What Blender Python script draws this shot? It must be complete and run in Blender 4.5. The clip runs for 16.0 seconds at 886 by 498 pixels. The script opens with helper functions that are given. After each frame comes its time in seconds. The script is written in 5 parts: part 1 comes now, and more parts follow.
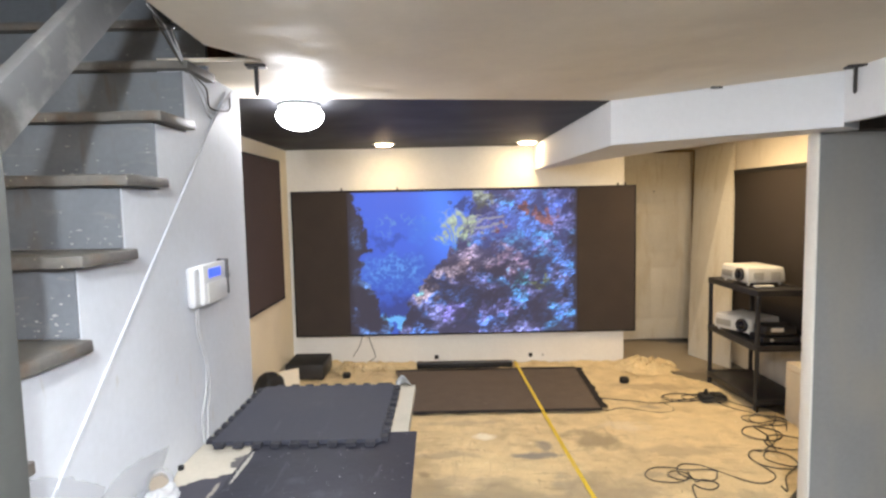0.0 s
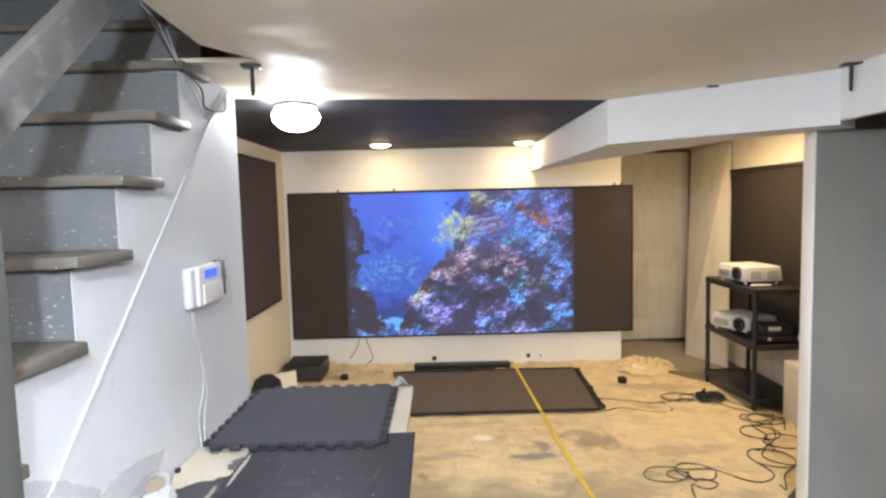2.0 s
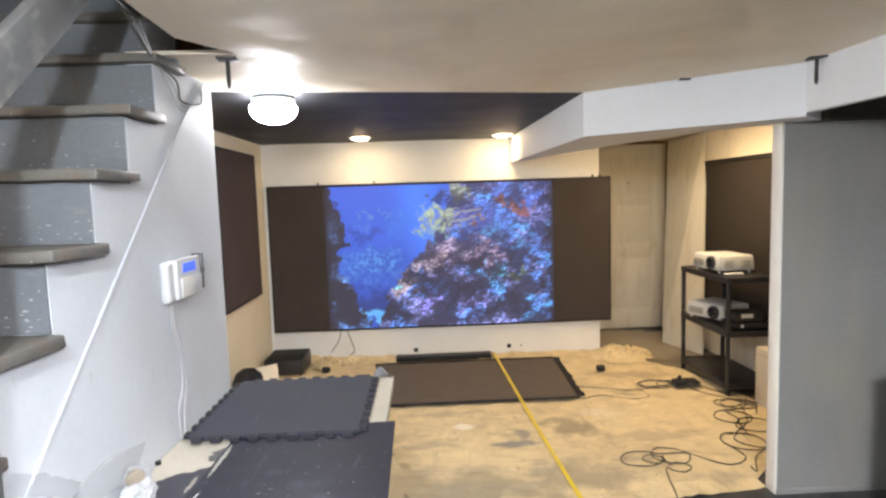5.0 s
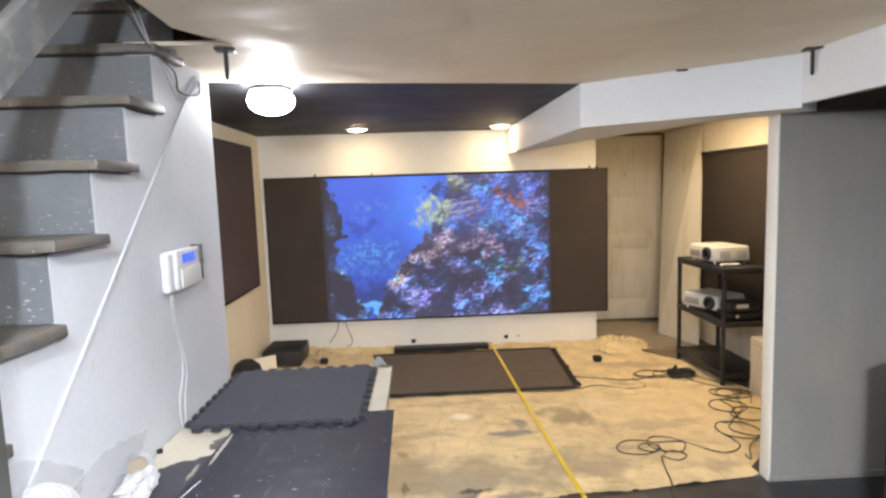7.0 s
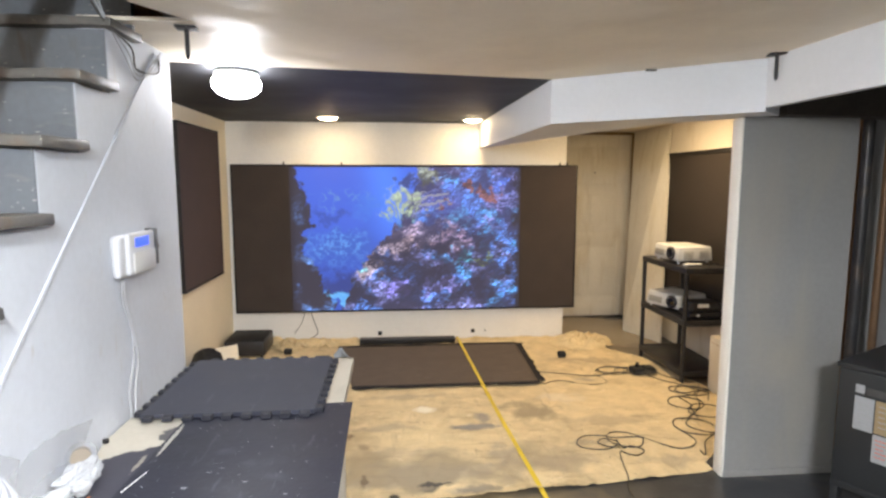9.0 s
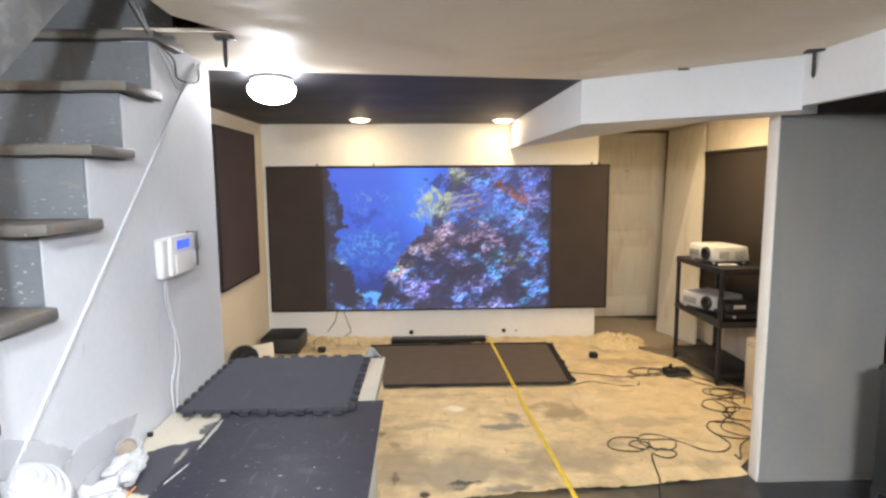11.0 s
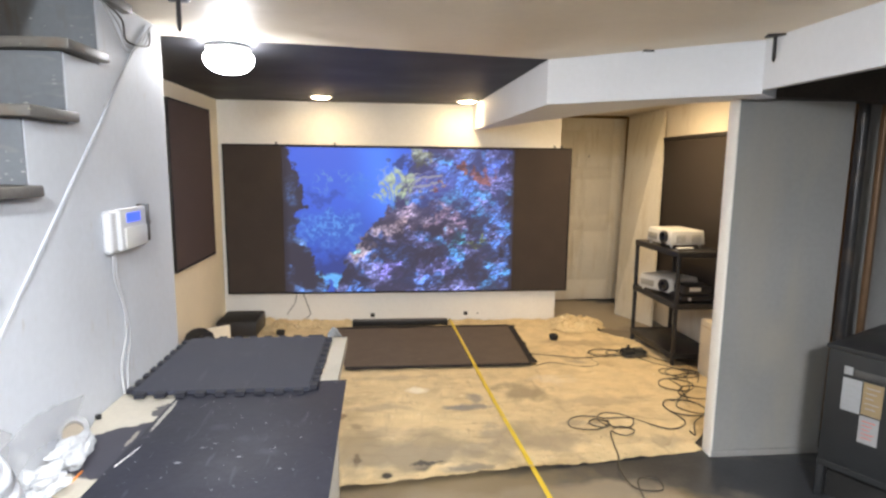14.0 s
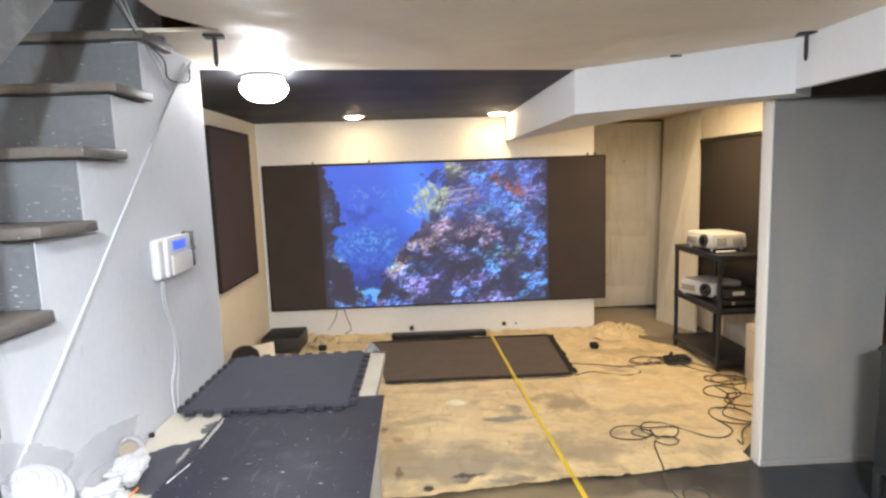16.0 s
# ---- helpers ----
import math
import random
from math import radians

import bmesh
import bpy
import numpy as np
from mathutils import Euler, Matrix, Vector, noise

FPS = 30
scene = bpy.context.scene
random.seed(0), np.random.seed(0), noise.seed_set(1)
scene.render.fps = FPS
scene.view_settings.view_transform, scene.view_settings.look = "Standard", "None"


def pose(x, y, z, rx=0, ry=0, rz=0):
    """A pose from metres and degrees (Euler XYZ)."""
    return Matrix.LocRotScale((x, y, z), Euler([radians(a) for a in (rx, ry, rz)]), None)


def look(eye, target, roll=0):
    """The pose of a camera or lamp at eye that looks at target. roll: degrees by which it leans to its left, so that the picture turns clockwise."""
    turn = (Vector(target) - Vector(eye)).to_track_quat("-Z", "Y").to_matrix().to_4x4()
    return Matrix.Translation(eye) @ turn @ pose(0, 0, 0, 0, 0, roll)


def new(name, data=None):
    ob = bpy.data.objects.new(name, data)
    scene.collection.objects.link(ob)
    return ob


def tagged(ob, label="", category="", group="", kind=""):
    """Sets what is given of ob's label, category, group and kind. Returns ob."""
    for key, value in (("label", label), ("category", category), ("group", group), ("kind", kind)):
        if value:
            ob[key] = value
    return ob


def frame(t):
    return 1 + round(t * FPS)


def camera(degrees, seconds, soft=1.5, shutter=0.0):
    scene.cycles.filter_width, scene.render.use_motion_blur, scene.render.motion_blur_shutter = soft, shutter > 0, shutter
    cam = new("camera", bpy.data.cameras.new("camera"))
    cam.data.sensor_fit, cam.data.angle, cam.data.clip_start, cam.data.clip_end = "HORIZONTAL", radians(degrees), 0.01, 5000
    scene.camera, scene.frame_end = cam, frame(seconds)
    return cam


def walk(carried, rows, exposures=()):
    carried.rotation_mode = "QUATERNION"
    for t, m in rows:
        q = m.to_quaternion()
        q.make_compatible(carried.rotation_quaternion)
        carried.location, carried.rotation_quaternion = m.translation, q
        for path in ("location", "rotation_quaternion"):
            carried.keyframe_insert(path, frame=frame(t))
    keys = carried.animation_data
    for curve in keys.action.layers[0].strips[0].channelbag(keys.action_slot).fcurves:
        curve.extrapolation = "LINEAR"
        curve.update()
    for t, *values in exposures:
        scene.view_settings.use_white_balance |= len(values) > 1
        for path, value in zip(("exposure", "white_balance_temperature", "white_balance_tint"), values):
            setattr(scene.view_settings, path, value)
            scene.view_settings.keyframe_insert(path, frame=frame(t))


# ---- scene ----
cam = camera(76.0, 16.0, soft=2.5)
PATH = [
    (0, (0.393, -0.035, 1.56), (0.386, 1.958, 1.399), -1.2),
    (0.5, (0.401, -0.015, 1.555), (0.474, 1.977, 1.4), -1.1),
    (1, (0.404, -0.015, 1.551), (0.503, 1.977, 1.395), -2.0),
    (1.5, (0.395, -0.023, 1.549), (0.409, 1.971, 1.398), -1.9),
    (2, (0.391, -0.028, 1.552), (0.395, 1.966, 1.397), -1.5),
    (2.5, (0.399, -0.036, 1.555), (0.438, 1.957, 1.391), -0.9),
    (3, (0.418, -0.035, 1.569), (0.484, 1.958, 1.409), -1.7),
    (3.5, (0.426, -0.038, 1.566), (0.49, 1.953, 1.394), -1.2),
    (4, (0.425, -0.046, 1.562), (0.479, 1.945, 1.379), -1.2),
    (4.5, (0.412, -0.052, 1.553), (0.471, 1.939, 1.373), -1.7),
    (7, (0.402, -0.071, 1.545), (0.477, 1.916, 1.334), -1.9),
    (7.5, (0.407, -0.074, 1.539), (0.465, 1.914, 1.326), -1.3),
    (8, (0.417, -0.045, 1.533), (0.592, 1.934, 1.31), 0.0),
    (10.5, (0.444, -0.075, 1.548), (0.575, 1.906, 1.308), -0.1),
    (11, (0.442, -0.082, 1.551), (0.502, 1.903, 1.312), -0.4),
    (11.5, (0.437, -0.084, 1.549), (0.481, 1.9, 1.306), -1.5),
    (12, (0.428, -0.061, 1.534), (0.547, 1.92, 1.285), -0.1),
    (12.5, (0.434, -0.027, 1.52), (0.677, 1.942, 1.264), 0.8),
    (13, (0.425, -0.03, 1.516), (0.655, 1.938, 1.247), 0.6),
    (13.5, (0.426, -0.035, 1.518), (0.633, 1.934, 1.236), 1.3),
    (14, (0.424, -0.044, 1.514), (0.623, 1.924, 1.225), 0.6),
    (14.5, (0.417, -0.06, 1.518), (0.598, 1.91, 1.227), 0.3),
    (15, (0.421, -0.056, 1.521), (0.587, 1.916, 1.232), 0.6),
    (15.5, (0.438, -0.065, 1.539), (0.601, 1.909, 1.265), -1.0),
    (16, (0.451, -0.082, 1.54), (0.514, 1.901, 1.287), -2.0),
]
walk(cam, [(t, look(eye, target, roll)) for t, eye, target, roll in PATH])

# ---- world and lights ----
world = bpy.data.worlds.new("world")
scene.world = world
world.use_nodes = True
world.node_tree.nodes["Background"].inputs[0].default_value = (0.02, 0.022, 0.025, 1)
world.node_tree.nodes["Background"].inputs[1].default_value = 0.1
scene.view_settings.exposure = 0.23
GLOBE_GLOW, DOWN_GLOW, ALCOVE_GLOW = 92.0, 86.0, 235.0
COOL, WARM = (0.94, 0.95, 1.0, 1), (1.0, 0.73, 0.41, 1)

# ---- plan, metres ----
BULB, BULB_GLOW = (0.07, 0.05, 2.02), 1270.0      # bare bulb in the raised ceiling over the camera
PANEL, PANEL_GLOW = (0.95, -0.55, 2.04, 0.22), 375.0   # flat round fill lamp added behind the camera to brighten the right side
HIGH = 2.42           # ceiling over the camera
SOFFIT_Y = 1.38       # near edge of the low ceiling
CEIL = 2.085          # ceiling
SCREEN_Y = 5.36       # face of the screen wall
LEFT_X = -1.09        # face of the far left wall
STAIR_X = -0.474      # face of the stair wall
RIGHT_X = 3.10        # face of the right wall
DROP = 1.85           # underside of the bulkhead
TABLE_Z = 0.735


# ---- materials ----
def nodes_of(m):
    m.use_nodes = True
    t = m.node_tree
    return t, t.nodes, t.links, t.nodes["Principled BSDF"]


def mat(name, base, rough=0.6, var=0.10, scale=3.0, bump=0.15, grain=70.0, metal=0.0, tint=None, stain=0.0,
        stain_scale=1.5, stain_col=(0.12, 0.1, 0.08), spec=0.4, stretch=(1, 1, 1), rand=0.0, speck=0.0, speck_col=(0.8, 0.8, 0.78)):
    m = bpy.data.materials.new(name)
    t, n, l, b = nodes_of(m)
    co = n.new("ShaderNodeTexCoord")
    mp = n.new("ShaderNodeMapping")
    mp.inputs["Scale"].default_value = stretch
    l.new(co.outputs["Object"], mp.inputs[0])
    big = n.new("ShaderNodeTexNoise")
    big.inputs["Scale"].default_value, big.inputs["Detail"].default_value = scale, 6
    l.new(mp.outputs[0], big.inputs["Vector"])
    fine = n.new("ShaderNodeTexNoise")
    fine.inputs["Scale"].default_value, fine.inputs["Detail"].default_value = grain, 4
    l.new(mp.outputs[0], fine.inputs["Vector"])
    add = n.new("ShaderNodeMath")
    add.operation = "MULTIPLY_ADD"
    l.new(fine.outputs[0], add.inputs[0])
    add.inputs[1].default_value = 0.5
    l.new(big.outputs[0], add.inputs[2])
    ramp = n.new("ShaderNodeValToRGB")
    lo = [c * (1 - var) for c in base]
    hi = [min(1, c * (1 + var)) for c in (tint or base)]
    ramp.color_ramp.elements[0].position, ramp.color_ramp.elements[1].position = 0.5, 1.0
    ramp.color_ramp.elements[0].color = (*lo, 1)
    ramp.color_ramp.elements[1].color = (*hi, 1)
    l.new(add.outputs[0], ramp.inputs[0])
    out = ramp.outputs[0]
    if stain:
        sn = n.new("ShaderNodeTexNoise")
        sn.inputs["Scale"].default_value, sn.inputs["Detail"].default_value = stain_scale, 9
        sn.inputs["Roughness"].default_value = 0.62
        l.new(co.outputs["Object"], sn.inputs["Vector"])
        sr = n.new("ShaderNodeMapRange")
        sr.inputs[1].default_value, sr.inputs[2].default_value = 0.52, 0.72
        sr.inputs[4].default_value = stain
        l.new(sn.outputs[0], sr.inputs[0])
        mx = n.new("ShaderNodeMix")
        mx.data_type = "RGBA"
        l.new(sr.outputs[0], mx.inputs[0])
        l.new(out, mx.inputs[6])
        mx.inputs[7].default_value = (*stain_col, 1)
        out = mx.outputs[2]
    if speck:
        vn = n.new("ShaderNodeTexNoise")
        vn.inputs["Scale"].default_value, vn.inputs["Detail"].default_value = 75, 4
        l.new(co.outputs["Object"], vn.inputs["Vector"])
        vr = n.new("ShaderNodeMapRange")
        vr.inputs[1].default_value, vr.inputs[2].default_value = 0.70 - speck * 0.1, 0.72 - speck * 0.1
        l.new(vn.outputs[0], vr.inputs[0])
        mx = n.new("ShaderNodeMix")
        mx.data_type = "RGBA"
        l.new(vr.outputs[0], mx.inputs[0])
        l.new(out, mx.inputs[6])
        mx.inputs[7].default_value = (*speck_col, 1)
        out = mx.outputs[2]
    if rand:
        oi = n.new("ShaderNodeObjectInfo")
        hs = n.new("ShaderNodeHueSaturation")
        rr = n.new("ShaderNodeMapRange")
        rr.inputs[3].default_value, rr.inputs[4].default_value = 1 - rand, 1 + rand
        l.new(oi.outputs["Random"], rr.inputs[0])
        l.new(rr.outputs[0], hs.inputs["Value"])
        l.new(out, hs.inputs["Color"])
        out = hs.outputs[0]
    l.new(out, b.inputs["Base Color"])
    rg = n.new("ShaderNodeMapRange")
    rg.inputs[3].default_value, rg.inputs[4].default_value = max(0.05, rough - 0.12), min(1, rough + 0.12)
    l.new(big.outputs[0], rg.inputs[0])
    l.new(rg.outputs[0], b.inputs["Roughness"])
    b.inputs["Metallic"].default_value = metal
    b.inputs["Specular IOR Level"].default_value = spec
    if bump:
        bp = n.new("ShaderNodeBump")
        bp.inputs["Strength"].default_value, bp.inputs["Distance"].default_value = bump, 0.004
        l.new(add.outputs[0], bp.inputs["Height"])
        l.new(bp.outputs[0], b.inputs["Normal"])
    return m


def glow(name, col, strength):
    m = bpy.data.materials.new(name)
    t, n, l, b = nodes_of(m)
    b.inputs["Base Color"].default_value = (0.8, 0.8, 0.8, 1)
    b.inputs["Emission Color"].default_value = col
    b.inputs["Emission Strength"].default_value = strength
    return m


WHITE_WALL = mat("white_wall_paint", (0.84, 0.82, 0.77), 0.62, 0.05, 2.2, 0.25, 40, stain=0.10, stain_scale=2.2, stain_col=(0.5, 0.46, 0.4))
# stair wall's white, darkened and blued to offset the strong lamps near it
STAIR_WHITE = mat("toned_stair_paint", (0.56, 0.59, 0.64), 0.62, 0.06, 2.2, 0.3, 40, stain=0.12, stain_scale=2.6, stain_col=(0.44, 0.42, 0.39))
CREAM_WALL = mat("cream_wall_paint", (0.72, 0.66, 0.56), 0.7, 0.06, 2.0, 0.25, 40, stain=0.15, stain_scale=2.0, stain_col=(0.5, 0.42, 0.32))
# cream wall paint lightened for the warm light falling on the left wall
LIT_CREAM = mat("lit_cream_paint", (0.88, 0.80, 0.62), 0.7, 0.05, 2.0, 0.25, 40, stain=0.12, stain_scale=2.0, stain_col=(0.55, 0.46, 0.34))
CEIL_WHITE = mat("ceiling_paint", (0.84, 0.77, 0.65), 0.6, 0.04, 1.2, 0.2, 25, stain=0.12, stain_scale=1.1, stain_col=(0.5, 0.47, 0.42))
CEIL_BLACK = mat("black_ceiling_paint", (0.012, 0.012, 0.015), 0.6, 0.2, 3, 0.2, 60)
BEAM_WHITE = mat("bulkhead_paint", (0.72, 0.745, 0.79), 0.6, 0.04, 2, 0.2, 40)
GREY_WALL = mat("grey_wall_paint", (0.255, 0.255, 0.252), 0.65, 0.10, 1.6, 0.25, 40, stain=0.25, stain_scale=1.2, stain_col=(0.30, 0.27, 0.23))
STEP_GREY = mat("step_paint", (0.130, 0.145, 0.164), 0.5, 0.14, 5, 0.3, 60, stain=0.3, stain_scale=4, stain_col=(0.16, 0.17, 0.18), speck=0.0)
TREAD_GREY = mat("tread_paint", (0.120, 0.115, 0.106), 0.55, 0.22, 9, 0.5, 60, stain=0.75, stain_scale=9, stain_col=(0.13, 0.085, 0.05), speck=-0.1, speck_col=(0.4, 0.36, 0.3))
CONCRETE = mat("painted_concrete", (0.034, 0.036, 0.040), 0.32, 0.25, 2.5, 0.3, 50, stain=0.4, stain_scale=2, stain_col=(0.2, 0.19, 0.17))
CLOTH = mat("drop_cloth_canvas", (0.66, 0.525, 0.305), 0.9, 0.14, 7, 0.55, 150, stain=0.6, stain_scale=2.4, stain_col=(0.30, 0.225, 0.13), speck=-0.22, speck_col=(0.26, 0.19, 0.11))
SCREEN_BLACK = mat("black_velvet", (0.052, 0.040, 0.035), 0.85, 0.15, 5, 0.2, 120)
BLACK_PLASTIC = mat("black_plastic", (0.026, 0.025, 0.026), 0.42, 0.2, 8, 0.2, 120)
PANEL_BLACK = mat("black_panel_fabric", (0.030, 0.023, 0.019), 0.9, 0.12, 6, 0.3, 160)
PANEL_CLOTH = mat("dark_panel_fabric", (0.080, 0.058, 0.056), 0.9, 0.12, 6, 0.3, 160)
FOAM_DARK = mat("dark_foam", (0.022, 0.023, 0.031), 0.8, 0.12, 6, 0.4, 160)
FOAM = mat("grey_foam", (0.032, 0.035, 0.051), 0.75, 0.12, 6, 0.4, 160)
SHEET = mat("grey_painted_board", (0.0155, 0.017, 0.028), 0.5, 0.16, 4, 0.3, 60, stain=0.3, stain_scale=6, stain_col=(0.048, 0.050, 0.068), speck=-0.35, speck_col=(0.4, 0.42, 0.45), spec=0.22)
BOARD = mat("bare_board", (0.46, 0.43, 0.36), 0.7, 0.08, 5, 0.3, 60, stain=0.2, stain_scale=3)
CARPET = mat("brown_carpet", (0.115, 0.088, 0.067), 0.95, 0.12, 8, 0.6, 220)
CARPET_EDGE = mat("black_binding", (0.015, 0.013, 0.012), 0.9, 0.2, 9, 0.5, 220)
DOOR_PAINT = mat("old_door_paint", (0.66, 0.62, 0.53), 0.55, 0.08, 3, 0.25, 40, stain=0.25, stain_scale=3, stain_col=(0.42, 0.36, 0.26))
STEEL_GREY = mat("furnace_enamel", (0.024, 0.026, 0.028), 0.45, 0.1, 4, 0.15, 80, metal=0.1)
PROJ_SILVER = mat("silver_plastic", (0.62, 0.62, 0.6), 0.35, 0.05, 8, 0.1, 120)
WHITE_PLASTIC = mat("white_plastic", (0.8, 0.8, 0.79), 0.35, 0.03, 8, 0.08, 120)


def wavy(m, scale, depth):
    """Broad unevenness under the fine grain, as in old hand-laid plaster."""
    t, n, l, b = nodes_of(m)
    co = n.new("ShaderNodeTexCoord")
    z = n.new("ShaderNodeTexNoise")
    z.inputs["Scale"].default_value, z.inputs["Detail"].default_value = scale, 2
    k = n.new("ShaderNodeBump")
    k.inputs["Strength"].default_value, k.inputs["Distance"].default_value = 1.0, depth
    l.new(co.outputs["Object"], z.inputs["Vector"])
    l.new(z.outputs[0], k.inputs["Height"])
    l.new(k.outputs[0], b.inputs["Normal"].links[0].from_node.inputs["Normal"])


wavy(CEIL_WHITE, 2.2, 0.035)
wavy(STAIR_WHITE, 4.0, 0.006)
wavy(WHITE_WALL, 3.0, 0.008)
wavy(GREY_WALL, 3.0, 0.010)
GLOBE_GLASS = glow("globe_glass", COOL, GLOBE_GLOW)
DOWN_GLASS = glow("downlight_glass", WARM, DOWN_GLOW)
ALCOVE_GLASS = glow("alcove_downlight_glass", WARM, ALCOVE_GLOW)


WOOD_WALL = mat("brown_stairwell_wall", (0.38, 0.25, 0.15), 0.7, 0.3, 3, 0.3, 40, stain=0.6, stain_scale=2.5, stain_col=(0.45, 0.42, 0.38))
# bare timber, darkened for the shade of the unlit voids overhead
SHADE_TIMBER = mat("shade_dark_timber", (0.045, 0.037, 0.029), 0.8, 0.3, 6, 0.4, 60)


# ---- mesh helpers ----
def mesh_of(name, bm, material, sharp=35):
    me = bpy.data.meshes.new(name)
    bm.normal_update()
    bm.to_mesh(me)
    bm.free()
    if isinstance(material, (list, tuple)):
        for m in material:
            me.materials.append(m)
    else:
        me.materials.append(material)
    me.polygons.foreach_set("use_smooth", [True] * len(me.polygons))
    me.set_sharp_from_angle(angle=radians(sharp))
    return me


def solid(name, bm, material, label="", category="", group="", kind="", sharp=35):
    """A top-level thing or piece of the setting in one mesh, in world coordinates."""
    return tagged(new(name, mesh_of(name, bm, material, sharp)), label, category, group, kind)


def thing(name, m, label, category, group="", kind=""):
    """An Empty at the base of a thing; its parts hang under it."""
    ob = new(name)
    ob.empty_display_size = 0.05
    ob.matrix_basis = m if isinstance(m, Matrix) else Matrix.Translation(m)
    return tagged(ob, label, category, group, kind)


def part(name, bm, material, parent, label="", sharp=35):
    """A part in the coordinates of its thing."""
    ob = new(name, mesh_of(name, bm, material, sharp))
    ob.parent = parent
    return tagged(ob, label)


def box(x0, x1, y0, y1, z0, z1, bev=0.0, bm=None, seg=2):
    bm = bm or bmesh.new()
    m = Matrix.LocRotScale(((x0 + x1) / 2, (y0 + y1) / 2, (z0 + z1) / 2), None, (x1 - x0, y1 - y0, z1 - z0))
    r = bmesh.ops.create_cube(bm, size=1, matrix=m)
    if bev:
        es = {e for v in r["verts"] for e in v.link_edges}
        bmesh.ops.bevel(bm, geom=list(es), offset=bev, segments=seg, profile=0.5, affect="EDGES")
    return bm


def rod(p0, p1, r0, r1=None, seg=14, bm=None):
    bm = bm or bmesh.new()
    p0, p1 = Vector(p0), Vector(p1)
    d = p1 - p0
    m = Matrix.Translation((p0 + p1) / 2) @ d.to_track_quat("Z", "Y").to_matrix().to_4x4()
    bmesh.ops.create_cone(bm, cap_ends=True, segments=seg, radius1=r0, radius2=r0 if r1 is None else r1, depth=d.length, matrix=m)
    return bm


def prism(pts, axis, a, b, bm=None):
    """A polygon pushed along an axis from a to b. pts are the two other coordinates in x, y, z order."""
    bm = bm or bmesh.new()

    def at(p, c):
        q = list(p)
        q.insert("xyz".index(axis), c)
        return bm.verts.new(q)
    lo, hi = [at(p, a) for p in pts], [at(p, b) for p in pts]
    bm.faces.new(lo)
    bm.faces.new(hi[::-1])
    for i in range(len(pts)):
        k = (i + 1) % len(pts)
        bm.faces.new((lo[k], lo[i], hi[i], hi[k]))
    bmesh.ops.recalc_face_normals(bm, faces=bm.faces)
    return bm


def spin(profile, centre=(0, 0, 0), seg=32, bm=None):
    """A turned body from (radius, height) pairs."""
    bm = bm or bmesh.new()
    rings = []
    for r, z in profile:
        if r < 1e-5:
            rings.append([bm.verts.new((centre[0], centre[1], centre[2] + z))])
        else:
            rings.append([bm.verts.new((centre[0] + r * math.cos(a), centre[1] + r * math.sin(a), centre[2] + z))
                          for a in (2 * math.pi * i / seg for i in range(seg))])
    for p, q in zip(rings, rings[1:]):
        for i in range(seg):
            k = (i + 1) % seg
            if len(p) == 1 and len(q) == 1:
                continue
            if len(p) == 1:
                bm.faces.new((p[0], q[k], q[i]))
            elif len(q) == 1:
                bm.faces.new((p[i], p[k], q[0]))
            else:
                bm.faces.new((p[i], p[k], q[k], q[i]))
    bmesh.ops.recalc_face_normals(bm, faces=bm.faces)
    return bm


def glide(pts, steps=8):
    """Points along a smooth line through pts."""
    p = [Vector(q) for q in pts]
    p = [2 * p[0] - p[1]] + p + [2 * p[-1] - p[-2]]
    out = []
    for i in range(1, len(p) - 2):
        a, b, c, d = p[i - 1:i + 3]
        for k in range(steps):
            t = k / steps
            out.append(0.5 * (2 * b + (c - a) * t + (2 * a - 5 * b + 4 * c - d) * t * t + (3 * b - a - 3 * c + d) * t ** 3))
    return out + [p[-2]]


def hose(pts, r, seg=6, bm=None):
    """A round cable along a line of points."""
    bm = bm or bmesh.new()
    rings, up = [], Vector((0, 0, 1))
    for i, p in enumerate(pts):
        d = (pts[min(i + 1, len(pts) - 1)] - pts[max(i - 1, 0)]).normalized()
        s = d.cross(up)
        s = s.normalized() if s.length > 0.05 else d.cross(Vector((1, 0, 0))).normalized()
        w = s.cross(d)
        rings.append([bm.verts.new(p + r * (math.cos(a) * s + math.sin(a) * w)) for a in (2 * math.pi * k / seg for k in range(seg))])
    for p, q in zip(rings, rings[1:]):
        for k in range(seg):
            bm.faces.new((p[k], p[(k + 1) % seg], q[(k + 1) % seg], q[k]))
    bm.faces.new(rings[0][::-1])
    bm.faces.new(rings[-1])
    bmesh.ops.recalc_face_normals(bm, faces=bm.faces)
    return bm


# ---- setting ----
solid("floor", box(-2.6, 4.6, -3.2, 6.4, -0.12, 0), CONCRETE, "dark grey painted concrete basement floor", "floor", kind="structure")
solid("wall_screen", box(-1.25, 2.10, SCREEN_Y, SCREEN_Y + 0.12, 0, CEIL), WHITE_WALL, "white painted wall behind the projection screen", "wall", kind="structure")
solid("wall_alcove", box(-1.25, 3.3, 6.20, 6.32, 0, 2.3), CREAM_WALL, "cream painted end wall of the door alcove", "wall", kind="structure")
solid("wall_left", box(LEFT_X - 0.14, LEFT_X, 2.62, SCREEN_Y, 0, CEIL), LIT_CREAM, "cream painted side wall with a dark panel", "wall", kind="structure")
solid("wall_right", box(RIGHT_X, RIGHT_X + 0.14, 3.085, 6.2, 0, CEIL + 0.1), CREAM_WALL, "cream painted side wall behind the shelf", "wall", kind="structure")
solid("wall_partition", box(2.141, 2.745, 2.625, 2.697, 0, DROP + 0.001), GREY_WALL, "grey painted partition beside the furnace", "wall", kind="structure")
